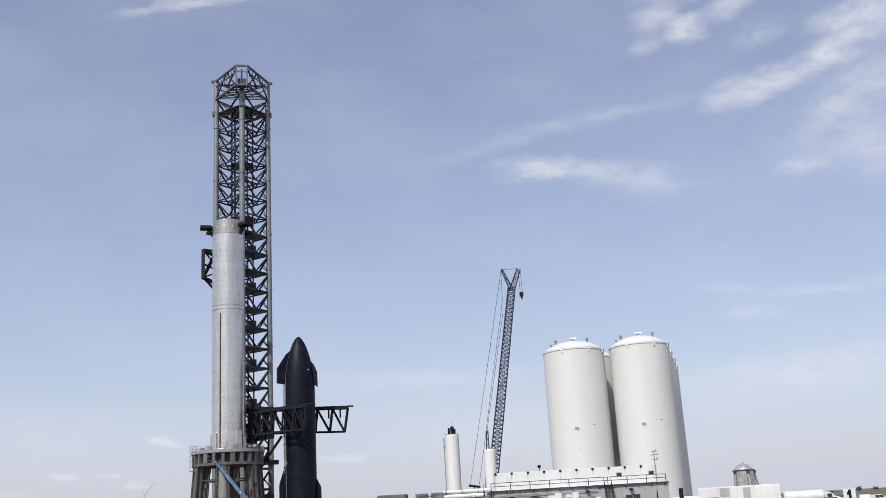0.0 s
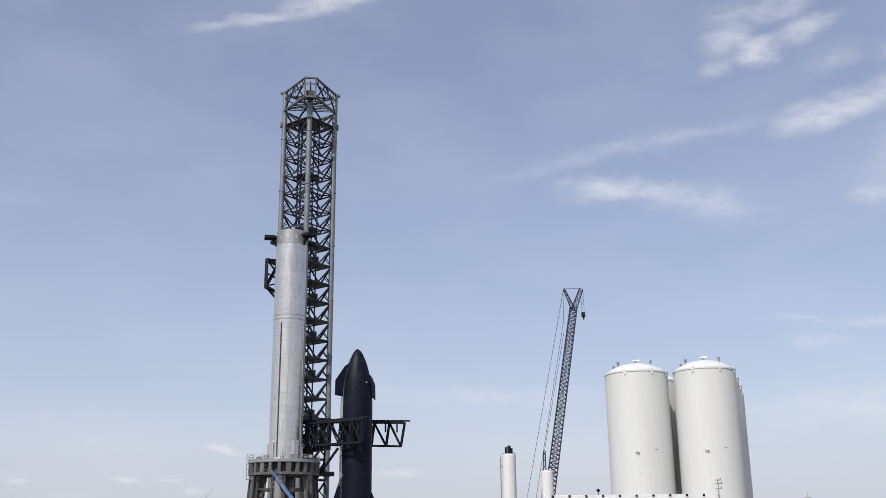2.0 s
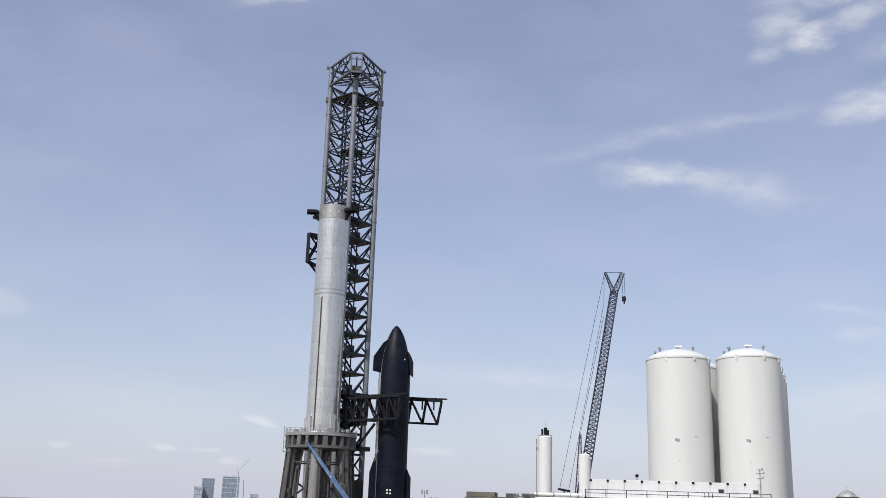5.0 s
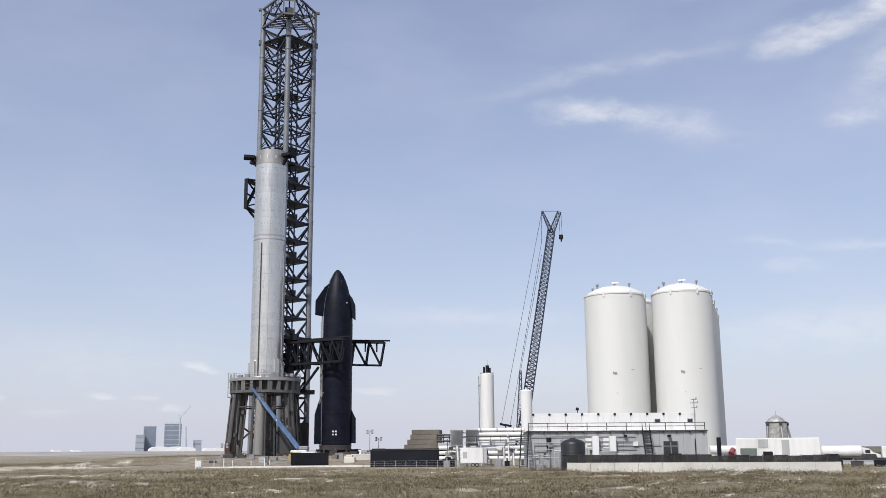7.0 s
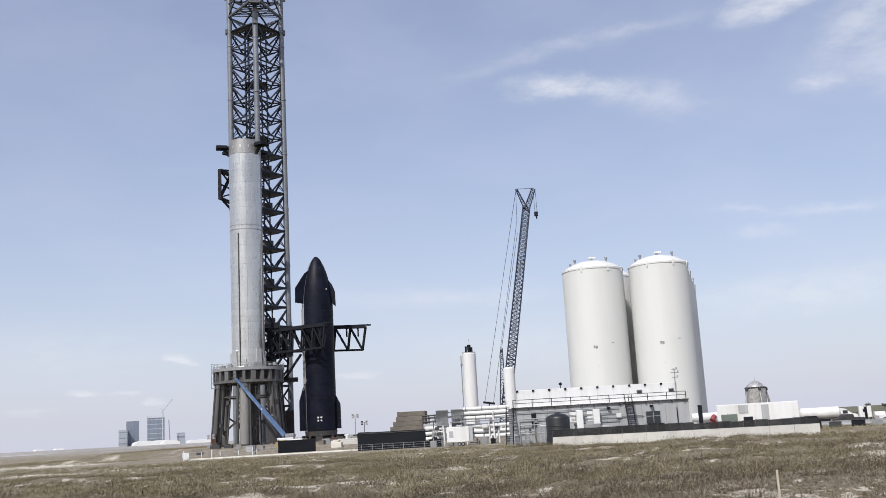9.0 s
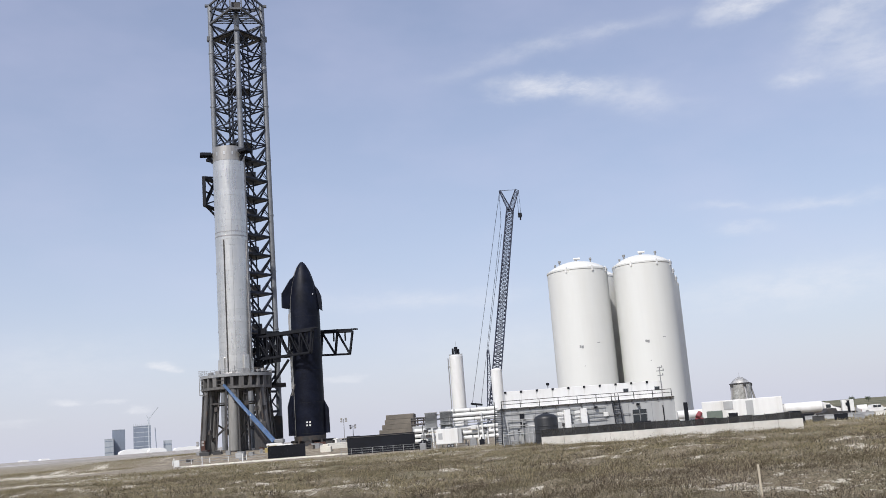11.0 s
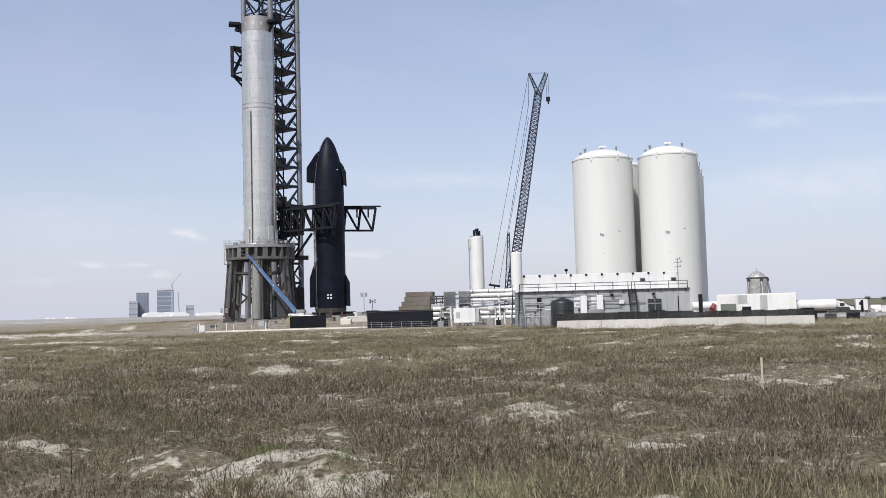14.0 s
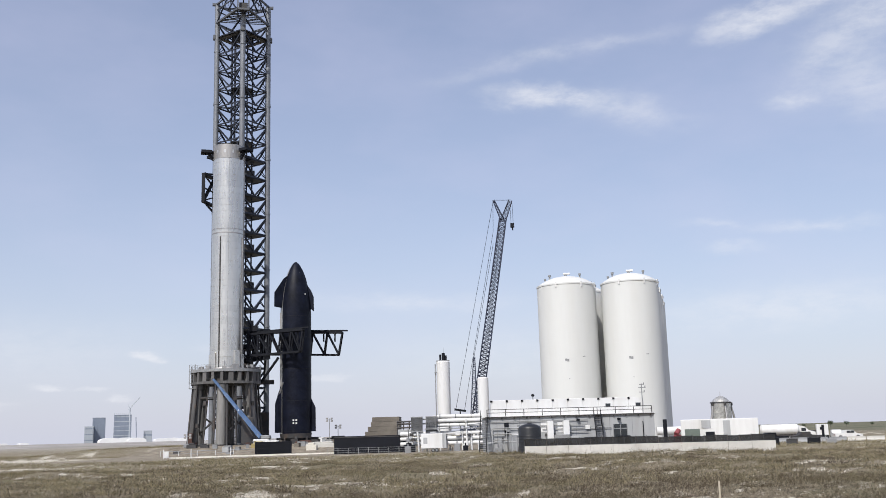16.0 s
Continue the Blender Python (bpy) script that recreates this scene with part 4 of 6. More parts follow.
def build_slim_tank(x, y, r, zt, label, pipes):
    g0 = gz(x, y)
    h = zt - g0
    t = thing("slim_tank", (x, y, g0), 0, label, "storage tank")
    part("shell", Geo().lathe([(r, -0.3), (r, h * 0.5), (r, h)], 40), M_WHITE, t)
    part("roof", Geo().lathe([(r, h), (r * 0.9, h + 0.15), (r * 0.5, h + 0.3), (0.01, h + 0.35)], 40), M_WHITE, t)
    part("base_ring", Geo().lathe(sharp([(r, -0.3), (r + 0.3, -0.3), (r + 0.3, 0.3), (r, 0.4)]), 40), M_CONCRETE, t)
    if pipes:
        for dx, rr, hh in ((-0.75, 0.3, 2.2), (0.15, 0.5, 2.6), (0.9, 0.25, 1.9)):
            part("vent_stack", Geo().tube((dx, 0, h), (dx, 0, h + hh), rr, n=12), M_BLACKSTEEL, t)
        part("top_frame", Geo().box((-r, -0.6, h + 0.15), (r, -0.45, h + 0.5)), M_GREY, t)
        part("side_pole", Geo().tube((-r - 0.35, -0.3, 0), (-r - 0.35, -0.3, h - 0.5), 0.14, n=8), M_GREY, t)
        part("ladder_cage", Geo().box((-r - 0.55, -0.9, h - 3.2), (-r + 0.1, -0.3, h - 2.9)), M_GREY, t)
        part("antenna", Geo().tube((0.2, 0, h + 2.6), (0.2, 0, h + 4.2), 0.04, n=6), M_GREY, t)
    return t


build_slim_tank(-9.0, 284.5, 1.95, 23.5, "slim white upright tank with black vent stacks", True)
build_slim_tank(1.6, 199.5, 1.13, 13.9, "small white upright tank in front of the crane", False)


# ---- lattice crane ----
def lattice(th, name, a, b, w0, w1, panels, material, bar=0.16):
    """A four-chord lattice boom as one part with its chords and lacing."""
    a, b = Vector(a), Vector(b)
    ax = (b - a).normalized()
    side = Vector((0, 1, 0))
    up = side.cross(ax).normalized()
    g = Geo()
    def pt(t, i, j):
        w = (w0 + (w1 - w0) * t) / 2
        return a + (b - a) * t + up * w * i + side * w * j
    cs = ((-1, -1), (1, -1), (1, 1), (-1, 1))
    boom = part(name, Geo().tube(pt(0, -1, -1), pt(1, -1, -1), bar * 1.5, n=6), material, th)
    for i, j in cs[1:]:
        part("chord", Geo().tube(pt(0, i, j), pt(1, i, j), bar * 1.5, n=6), material, boom)
    for k in range(panels):
        t0, t1 = k / panels, (k + 1) / panels
        g = Geo()
        for m in range(4):
            c, d = cs[m], cs[(m + 1) % 4]
            g.beam(pt(t0, *c), pt(t1, *d), bar), g.beam(pt(t0, *d), pt(t0, *c), bar), g.beam(pt(t0, *d), pt(t1, *c), bar * 0.8)
        part("lacing_panel", g, material, boom)
    return boom


def build_crane():
    y = 449.8
    g0 = gz(0, y)
    c = thing("lattice_crane", (0, y, 0), 0, "tall dark lattice boom crane behind the white buildings", "crane")
    lattice(c, "boom", (-0.2, 0, 3.5), (16.4, 0, 102), 4.2, 3.2, 52, M_CRANE, 0.22)
    lattice(c, "jib_mast", (16.3, 0, 101), (12.3, 0, 111), 1.6, 0.7, 5, M_CRANE, 0.14)
    lattice(c, "jib", (16.5, 0, 101), (20.3, 0, 110.6), 2.4, 1.6, 5, M_CRANE, 0.16)
    part("jib_tie", Geo().tube((12.2, 0, 111), (20.6, 0, 110.8), 0.12, n=6), M_CRANE, c)
    lattice(c, "back_mast", (-0.6, -3, 3.5), (0.6, -3, 37), 3.4, 0.6, 12, M_CRANE, 0.15)
    for p, q in (((12.2, 0, 111), (-8.5, 0, 13.6)), ((12.0, 0.3, 110.6), (11.6, 0.3, 96)), ((11.6, 0.3, 96), (-4.6, 0, 13.0)), ((0.6, -3, 37), (11.4, -1, 90))):
        part("pendant_cable", Geo().tube(p, q, 0.09, n=5), M_BLACKSTEEL, c)
    hook = part("hook_block", Geo().box((19.8, -0.6, 97.4), (21.6, 0.6, 99.6), 0.2), M_BLACKSTEEL, c)
    part("hook", Geo().tube((20.8, 0, 97.4), (20.8, 0, 96.2), 0.35, n=8), M_BLACKSTEEL, hook)
    for dx in (20.2, 21.2):
        part("hoist_cable", Geo().tube((dx - 0.2, 0, 110.4), (dx, 0, 99.5), 0.08, n=5), M_BLACKSTEEL, c)
    part("counterweight_tray", Geo().beam((-9.2, 0, 13.5), (-4.0, 0, 12.6), 3.0, 0.9), M_BLACKSTEEL, c)
    part("counterweight_frame", Geo().beam((-6.6, 0, g0), (-6.6, 0, 12.8), 0.5), M_BLACKSTEEL, c)
    part("machine_house", Geo().box((-7, -2.2, g0 + 1.4), (3, 2.2, g0 + 5.0), 0.2), M_CRANE, c)
    for dy in (-3.2, 2.0):
        part("crawler_track", Geo().box((-6, dy, g0 - 0.1), (5, dy + 1.2, g0 + 1.6), 0.3), M_BLACKSTEEL, c)


build_crane()


# ---- buildings and plant by the tanks ----
def build_plant_house():
    ax, ay = polar(0.48, 150)
    g0 = 0.75
    turn = 5.0
    L = 26.5
    K = L / 35.6
    hs = thing("plant_building", (ax, ay, g0), turn, "long light grey plant building with dark entrance", "building")
    H = 5.1 - g0
    part("wall", Geo().box((0, 0, -0.8), (L, 5.2, H), 0.04), M_GREYPANEL, hs)
    for i in range(1, 15):
        part("panel_joint", Geo().box((L * i / 15 - 0.03, -0.025, 0), (L * i / 15 + 0.03, 0.01, H)), M_GREY, hs)
    part("roof_edge", Geo().box((-0.15, -0.18, H), (L + 0.15, 5.3, H + 0.22), 0.03), M_WHITE, hs)
    door = part("door", Geo().box((20.0, -0.06, 0.1), (22.1, 0.05, 2.2)), M_GLASS, hs, "dark glazed double door")
    for x in (19.9, 21.0, 22.05):
        part("door_post", Geo().box((x, -0.1, 0), (x + 0.1, 0.06, 2.9)), M_GREY, door)
    part("transom_window", Geo().box((20.0, -0.07, 2.35), (22.1, 0.05, 2.95)), M_GLASS, hs)
    for x in (9.5, 12.0):
        part("white_duct", Geo().box((x, -0.9, 0.4), (x + 0.95, 0.0, 3.7), 0.05), M_WHITE, hs)
    for x0, x1, z1, m in ((14.0, 17.0, 1.6, M_GREY), (17.3, 19.2, 1.3, M_GREYPANEL), (20.2, 22.5, 1.1, M_BLACKSTEEL), (27.0, 29.6, 1.2, M_BLACKSTEEL), (2.2, 3.0, 1.2, M_GREY), (4.4, 6.2, 1.5, M_GREY)):
        part("outdoor_unit", Geo().box((x0 * K, -2.4, -0.7), (x1 * K, -1.2, z1), 0.06), m, hs)
    for z in (1.0, 1.9, 2.8):
        part("wall_pipe", Geo().tube((1.0, -0.35, z), (7.4, -0.35, z), 0.075, n=8), M_GREYPANEL, hs)
    for x in (1.0, 3.2, 5.2, 7.4):
        part("drop_pipe", Geo().tube((x, -0.35, -0.7), (x, -0.35, 2.8), 0.065, n=8), M_GREYPANEL, hs)
    part("wall_vent", Geo().box((2.9, -0.1, 1.7), (3.6, 0.05, 3.6)), M_BLACKSTEEL, hs)
    for x in (14.2, 20.6):
        part("floodlight", Geo().box((x, -0.6, H - 0.75), (x + 0.45, 0, H - 0.45), 0.04), M_BLACKSTEEL, hs)
    rnd = random.Random(8)
    # dark bar added to draw the shadow line along the roof edge
    part("gutter", Geo().box((0.0, -0.3, H + 0.02), (L, -0.18, H + 0.2), 0.02), M_DARKSTEEL, hs)
    for i in range(14):
        x = 0.6 + i * (L - 1.2) / 13
        part("gutter_bracket", Geo().box((x - 0.1, -0.3, H - 0.2), (x + 0.1, -0.05, H + 0.02)), M_DARKSTEEL, hs)
    for x0, x1, z in ((8.2, 15.8, 3.0), (8.8, 19.6, 2.45), (12.8, 16.0, 1.9), (0.6, 15.9, 3.75)):
        part("conduit", Geo().tube((x0, -0.2, z), (x1, -0.2, z), 0.06, n=6), M_GREY, hs)
    for i in range(16):
        x, z = rnd.uniform(0.8, 19.0), rnd.uniform(0.4, 2.6)
        part("wall_box", Geo().box((x, -0.3, z), (x + rnd.uniform(0.25, 0.8), 0.0, z + rnd.uniform(0.3, 0.9)), 0.03), rnd.choice((M_GREY, M_GREYPANEL, M_WHITE, M_DARKSTEEL)), hs)
    part("wall_pole", Geo().tube((24.6, -0.25, 0), (24.6, -0.25, 3.3), 0.07, n=6), M_BLACKSTEEL, hs)
    for x in (8.6, 11.2):
        part("wall_panel", Geo().box((x, -0.05, 2.0), (x + 0.9, 0.02, 3.5)), M_WHITE, hs)
    # roof walkway railing
    rail = thing("roof_railing", (ax, ay, 5.1), turn, "grey metal handrail along the flat roof edge", "railing")
    post = Geo().box((-0.05, -0.05, 0), (0.05, 0.05, 1.1)).mesh("post", M_DARKSTEEL)
    for i in range(10):
        part("post", post, M_DARKSTEEL, rail, at=pose(0.3 + (L - 0.6) * i / 9, 0.1, 0.2))
    for z in (0.75, 1.25):
        part("rail", Geo().box((0.3, 0.06, z), (L - 0.3, 0.14, z + 0.09)), M_DARKSTEEL, rail)
    # container row on the roof
    for i in range(10):
        x0 = 1.2 + i * (L - 2.2) / 10
        w = (L - 2.2) / 10 - 0.012
        cb = thing("rooftop_cabin", (ax, ay, 5.32), turn, "white corrugated equipment cabin standing on the roof", "cabin", "row of rooftop cabins")
        part("shell", Geo().box((x0, 2.0, 0), (x0 + w, 4.6, 2.55), 0.04), M_WHITE, cb)
        part("panel", Geo().box((x0 + 0.7, 1.96, 0.35), (x0 + 1.8, 2.01, 2.1)), M_WHITE, cb)
        part("corner_casting", Geo().box((x0 - 0.12, 1.9, 2.25), (x0 + 0.2, 2.2, 2.55)), M_BLACKSTEEL, cb)
        if i in (7, 9):
            win = part("window", Geo().box((x0 + w - 1.25, 1.93, 1.15), (x0 + w - 0.55, 2.02, 1.6)), M_GLASS, cb)
            part("window_frame", Geo().box((x0 + w - 1.35, 1.95, 1.05), (x0 + w - 0.45, 2.0, 1.7)), M_GREYPANEL, win)
    # steep black steel stairs rising towards the wall
    for x0, x1, z0 in ((16.7, 16.9, -0.2), (-1.35, -0.75, -0.6)):
        stair = thing("steel_stair", (ax, ay, g0), turn, "steep black steel stair leading up to the roof", "stair", "steel stairs")
        foot, head = Vector((x0, -3.2, z0)), Vector((x1, -0.35, H + 0.2))
        wide, up = Vector((1.05, 0, 0)), Vector((0, 0, 1.05))
        for side in (Vector(), wide):
            part("stringer", Geo().beam(foot + side, head + side, 0.1, 0.24), M_BLACKSTEEL, stair)
            part("handrail", Geo().beam(foot + side + up, head + side + up, 0.07), M_BLACKSTEEL, stair)
            for t in (0.02, 0.34, 0.67, 0.98):
                q = foot.lerp(head, t) + side
                part("baluster", Geo().beam(q, q + up, 0.06), M_BLACKSTEEL, stair)
        for k in range(17):
            q = foot.lerp(head, (k + 0.5) / 17)
            part("tread", Geo().box((q.x, q.y - 0.13, q.z - 0.02), (q.x + 1.05, q.y + 0.13, q.z + 0.03)), M_BLACKSTEEL, stair)
    # mast with instruments at the roof end
    c, s_ = math.cos(radians(turn)), math.sin(radians(turn))
    mx, my = ax + c * (L - 1.4) - s_ * 1.2, ay + s_ * (L - 1.4) + c * 1.2
    mast = thing("instrument_mast", (mx, my, 5.3), 0, "slim weather mast on the plant roof", "mast")
    part("pole", Geo().tube((0, 0, 0), (0, 0, 4.6), 0.07, n=8), M_GREY, mast)
    for z, w in ((4.4, 0.35), (3.9, 0.55), (3.2, 0.4)):
        part("sensor_arm", Geo().box((-w, -0.05, z), (w, 0.05, z + 0.12)), M_GREY, mast)
        part("sensor", Geo().tube((w, 0, z), (w, 0, z + 0.35), 0.09, n=8), M_GREY, mast)
    sp = thing("roof_beacon", (ax + c * 8.0 - s_ * 3, ay + s_ * 8.0 + c * 3, 7.8), 0, "small round black beacon on a cabin", "beacon")
    part("ball", Geo().lathe([(0.01, 0.5), (0.2, 0.57), (0.28, 0.75), (0.2, 0.93), (0.01, 1.0)], 14), M_BLACKSTEEL, sp)
    part("stem", Geo().tube((0, 0, 0), (0, 0, 0.55), 0.06, n=8), M_BLACKSTEEL, sp)


build_plant_house()


def build_yard():
    # concrete wall with black fence screen
    a, b = Vector((*polar(2.7, 131), 0)), Vector((*polar(16.9, 131), 0))
    d = b - a
    turn = math.degrees(math.atan2(d.y, d.x))
    n = 11
    step = d.length / n
    wall = thing("retaining_wall", (a.x, a.y, 0), turn, "low pale concrete wall along the plant yard", "wall", kind="structure")
    for i in range(n):
        part("wall_panel", Geo().box((i * step + 0.015, 0, -0.8), ((i + 1) * step - 0.015, 0.4, 1.0), 0.02), M_CONCRETE, wall)
    fence = thing("screen_fence", (a.x, a.y, 1.0), turn, "black mesh screen fence on the concrete wall", "fence")
    for i in range(n * 2):
        w = step / 2
        h = 0.95 if i < 12 else 0.75 + 0.05 * (i % 3)
        part("screen", Geo().box((i * w + 0.03, 0.18, 0.0), ((i + 1) * w - 0.03, 0.22, h)), M_MESH, fence)
        part("post", Geo().tube((i * w, 0.25, -0.0), (i * w, 0.25, h + 0.1), 0.04, n=6), M_DARKSTEEL, fence)
    # black upright poly tank
    px, py = polar(3.05, 139.5)
    t = thing("water_tank", (px, py, gz(px, py)), 0, "black plastic upright water tank with ribbed sides", "water tank")
    h = 4.0 - gz(px, py)
    part("body", Geo().lathe([(1.62, -0.3), (1.62, h * 0.85), (1.55, h * 0.9), (1.2, h * 0.96), (0.4, h * 1.02), (0.01, h * 1.02)], 36), M_PLASTIC, t)
    for i in range(6):
        part("rib", Geo().lathe([(1.62, 0.3 + i * 0.45), (1.68, 0.36 + i * 0.45), (1.62, 0.42 + i * 0.45)], 36), M_PLASTIC, t)
    part("lid", Geo().tube((0, 0, h), (0, 0, h + 0.18), 0.35, n=16), M_PLASTIC, t)
    # white pipe loops beside it
    lp = thing("pipe_manifold", (px - 2.4, py + 3.5, gz(px, py + 3.5)), 0, "white insulated pipe manifold on posts", "pipework")
    for x, hh in ((0, 2.7), (0.6, 2.2), (-1.2, 1.7), (-3.6, 1.9)):
        part("riser", Geo().tube((x, 0, -0.2), (x, 0, hh), 0.06, n=8), M_GREYPANEL, lp)
    part("crossover", Geo().tube((0, 0, 2.7), (1.4, 0, 2.7), 0.06, n=8), M_WHITE, lp)
    part("crossover", Geo().tube((-3.6, 0, 1.7), (0.6, 0, 1.7), 0.06, n=8), M_GREYPANEL, lp)
    part("valve_block", Geo().box((-2.6, -0.3, -0.1), (-1.5, 0.3, 0.9), 0.06), M_GREY, lp)
    # white office container and cabinets on the far side
    def box_unit(name, az0, az1, dist, z1, depth, material, label, category, ribs=0, group=""):
        p, q = Vector((*polar(az0, dist), 0)), Vector((*polar(az1, dist), 0))
        e = q - p
        gg = gz(p.x, p.y)
        th = thing(name, (p.x, p.y, gg), math.degrees(math.atan2(e.y, e.x)), label, category, group)
        W, hh = e.length, z1 - gg
        part("body", Geo().box((0, 0, -0.3), (W, depth, hh), 0.05), material, th)
        for i in range(ribs):
            part("rib", Geo().box((W * (i + 0.3) / ribs, -0.09, 0.1), (W * (i + 0.7) / ribs, 0.01, hh - 0.15)), material, th)
        return th, W, hh
    th, W, hh = box_unit("site_container", 11.74, 15.99, 171, 4.15, 3.0, M_WHITE, "long white corrugated site container", "container", 34)
    part("louvre", Geo().box((W * 0.27, -0.12, hh - 1.5), (W * 0.39, -0.03, hh - 0.2)), M_GREYPANEL, th)
    part("door", Geo().box((W * 0.55, -0.13, 0.4), (W * 0.64, -0.03, hh - 0.3)), M_GREYPANEL, th)
    part("louvre", Geo().box((W * 0.76, -0.12, 0.5), (W * 0.92, -0.03, 1.6)), M_GREYPANEL, th)
    box_unit("green_cabinet", 11.95, 12.8, 160, 2.6, 1.6, M_GREEN, "olive green electrical cabinet", "cabinet", 4)
    box_unit("black_cabinet", 13.1, 13.6, 160, 2.1, 1.2, M_BLACKSTEEL, "black electrical cabinet by the container", "cabinet")
    box_unit("roof_unit", 10.75, 10.98, 166, 4.3, 1.0, M_BLACKSTEEL, "black wall unit at the building end", "equipment")
    # horizontal white vessel on saddles, with a red frame beside it
    vx, vy = polar(11.35, 185)
    v = thing("horizontal_vessel", (vx, vy, gz(vx, vy)), 0, "white horizontal pressure vessel on saddles", "pressure vessel")
    part("shell", Geo().tube((-3.2, 0, 2.6), (2.6, 0, 2.6), 0.75, n=20), M_WHITE, v)
    for x in (-2.2, -1.0, 0.2, 1.4):
        part("saddle", Geo().beam((x, 0, -0.2), (x, 0, 2.2), 0.25), M_WHITE, v)
    part("lower_pipe", Geo().tube((-3, -1, 0.9), (3.4, -1, 1.3), 0.3, n=10), M_WHITE, v)
    rx, ry = polar(11.5, 181)
    rd = thing("red_pump", (rx, ry, gz(rx, ry)), 0, "red fire pump unit among white pipes", "pump")
    part("body", Geo().box((-0.6, -0.5, 0.2), (0.7, 0.5, 1.9), 0.15), M_RED, rd)
    part("casing", Geo().tube((-0.3, -0.7, 2.0), (0.3, -0.2, 2.7), 0.45, n=12), M_RED, rd)
    part("skid", Geo().box((-1.2, -0.8, -0.2), (1.2, 0.8, 0.25)), M_WHITE, rd)


build_yard()


def build_rack():
    # cryogenic pipe run on a white rack, left of the plant building
    rk = thing("pipe_rack", (-9.5, 198, gz(-5, 198)), 0, "white steel pipe rack carrying thick insulated pipes", "pipe rack")
    for z, r in ((6.85, 0.36), (6.0, 0.42), (5.1, 0.34), (3.5, 0.42), (2.5, 0.36), (1.5, 0.4)):
        part("insulated_pipe", Geo().tube((1.6 if z > 5 else -6.0, 0, z), (10.6, -1.0, z), r, n=16), M_WHITE, rk)
    for x in (1.0, 4.0, 7.0, 10.0):
        part("rack_post", Geo().beam((x, 0.9, -0.3), (x, 0.9, 7.2), 0.35), M_WHITE, rk)
        part("rack_beam", Geo().beam((x, 1.0, 4.4), (x, -1.4, 4.4), 0.3), M_WHITE, rk)
    part("rack_brace", Geo().beam((7.0, -1.0, 0), (9.8, -1.0, 4.4), 0.35), M_WHITE, rk)
    part("walkway", Geo().box((-1.0, -1.6, 4.3), (10.6, -1.0, 4.5)), M_GREY, rk)
    for x in range(0, 11, 2):
        part("rail_post", Geo().box((x - 0.04, -1.6, 4.5), (x + 0.04, -1.52, 5.6)), M_DARKSTEEL, rk)
    part("rail", Geo().box((-1, -1.6, 5.55), (10.6, -1.52, 5.65)), M_DARKSTEEL, rk)
    for z in (6.4, 5.5, 2.0):
        part("small_pipe", Geo().tube((-2.0, 0.5, z), (10.4, -0.4, z), 0.16, n=8), M_GREYPANEL, rk)
    rnd = random.Random(4)
    for i in range(18):
        x, z, w = rnd.uniform(-5, 9.6), rnd.uniform(0.0, 3.4), rnd.uniform(0.3, 1.1)
        part("valve_box", Geo().box((x, -1.9, z), (x + w, -1.2, z + rnd.uniform(0.3, 0.9)), 0.05), rnd.choice((M_GREY, M_DARKSTEEL, M_WHITE, M_BLACKSTEEL)), rk)
    for i in range(12):
        x = rnd.uniform(-5, 10)
        part("branch_pipe", Geo().tube((x, -1.4, -0.2), (x + rnd.uniform(-0.3, 0.3), -1.2, rnd.uniform(3.0, 6.2)), rnd.choice((0.08, 0.12, 0.2)), n=8), rnd.choice((M_WHITE, M_GREY, M_DARKSTEEL)), rk)
    for x in (2.0, 5.2, 8.4):
        part("pipe_clamp", Geo().tube((x, -0.2 - x * 0.06, 6.85), (x + 0.2, -0.2 - x * 0.06, 6.85), 0.42, n=16), M_GREY, rk)
    for px in (-13.6, -10.6):
        hx = thing("vaporiser", (px + 0.3, 197, gz(px, 197)), 0, "grey finned vaporiser panel on legs", "heat exchanger", "vaporisers")
        part("lower_frame", Geo().box((0, 0, 3.9), (2.4, 1.6, 4.1), 0.03), M_GREY, hx)
        part("upper_frame", Geo().box((0, 0, 6.8), (2.4, 1.6, 7.0), 0.03), M_GREY, hx)
        for i in range(12):
            part("fin", Geo().box((0.04 + i * 0.2, 0.0, 4.1), (0.10 + i * 0.2, 1.5, 6.8)), M_GREYPANEL, hx)
        part("core", Geo().box((0.05, 0.45, 4.1), (2.35, 1.4, 6.8)), M_GREY, hx)
        for x in (0.15, 2.25):
            part("leg", Geo().beam((x, 0.8, -0.2), (x, 0.8, 3.9), 0.25), M_GREY, hx)
    # machinery frame next to the mats
    mf = thing("valve_skid", (-17.6, 214, gz(-17, 214)), 0, "grey pump frame with small pipes and valves", "pump")
    part("skid", Geo().box((0, 0, -0.2), (4.2, 2.0, 2.4), 0.08), M_GREY, mf)
    part("cover", Geo().box((0.4, -0.1, 2.4), (3.4, 1.6, 4.6), 0.1), M_GREYPANEL, mf)
    for x in (0.3, 1.6, 2.9, 4.0):
        part("valve_pipe", Geo().tube((x, 0.3, 2.4), (x, 0.3, 6.4), 0.14, n=8), M_DARKSTEEL, mf)
    for z in (5.0, 5.8, 6.3):
        part("header_pipe", Geo().tube((0.2, 0.2, z), (4.2, 0.2, z), 0.18, n=8), M_DARKSTEEL, mf)
    # white trailer
    tx, ty = polar(-3.3, 191)
    g0 = gz(tx, ty)
    tr = thing("white_trailer", (tx, ty, g0), -6, "white enclosed equipment trailer on small wheels", "trailer")
    part("body", Geo().box((0, 0, 0.7), (4.3, 2.2, 3.55), 0.08), M_WHITE, tr)
    part("side_panel", Geo().box((4.3, 0.2, 0.7), (5.0, 2.0, 3.4), 0.05), M_GREYPANEL, tr)
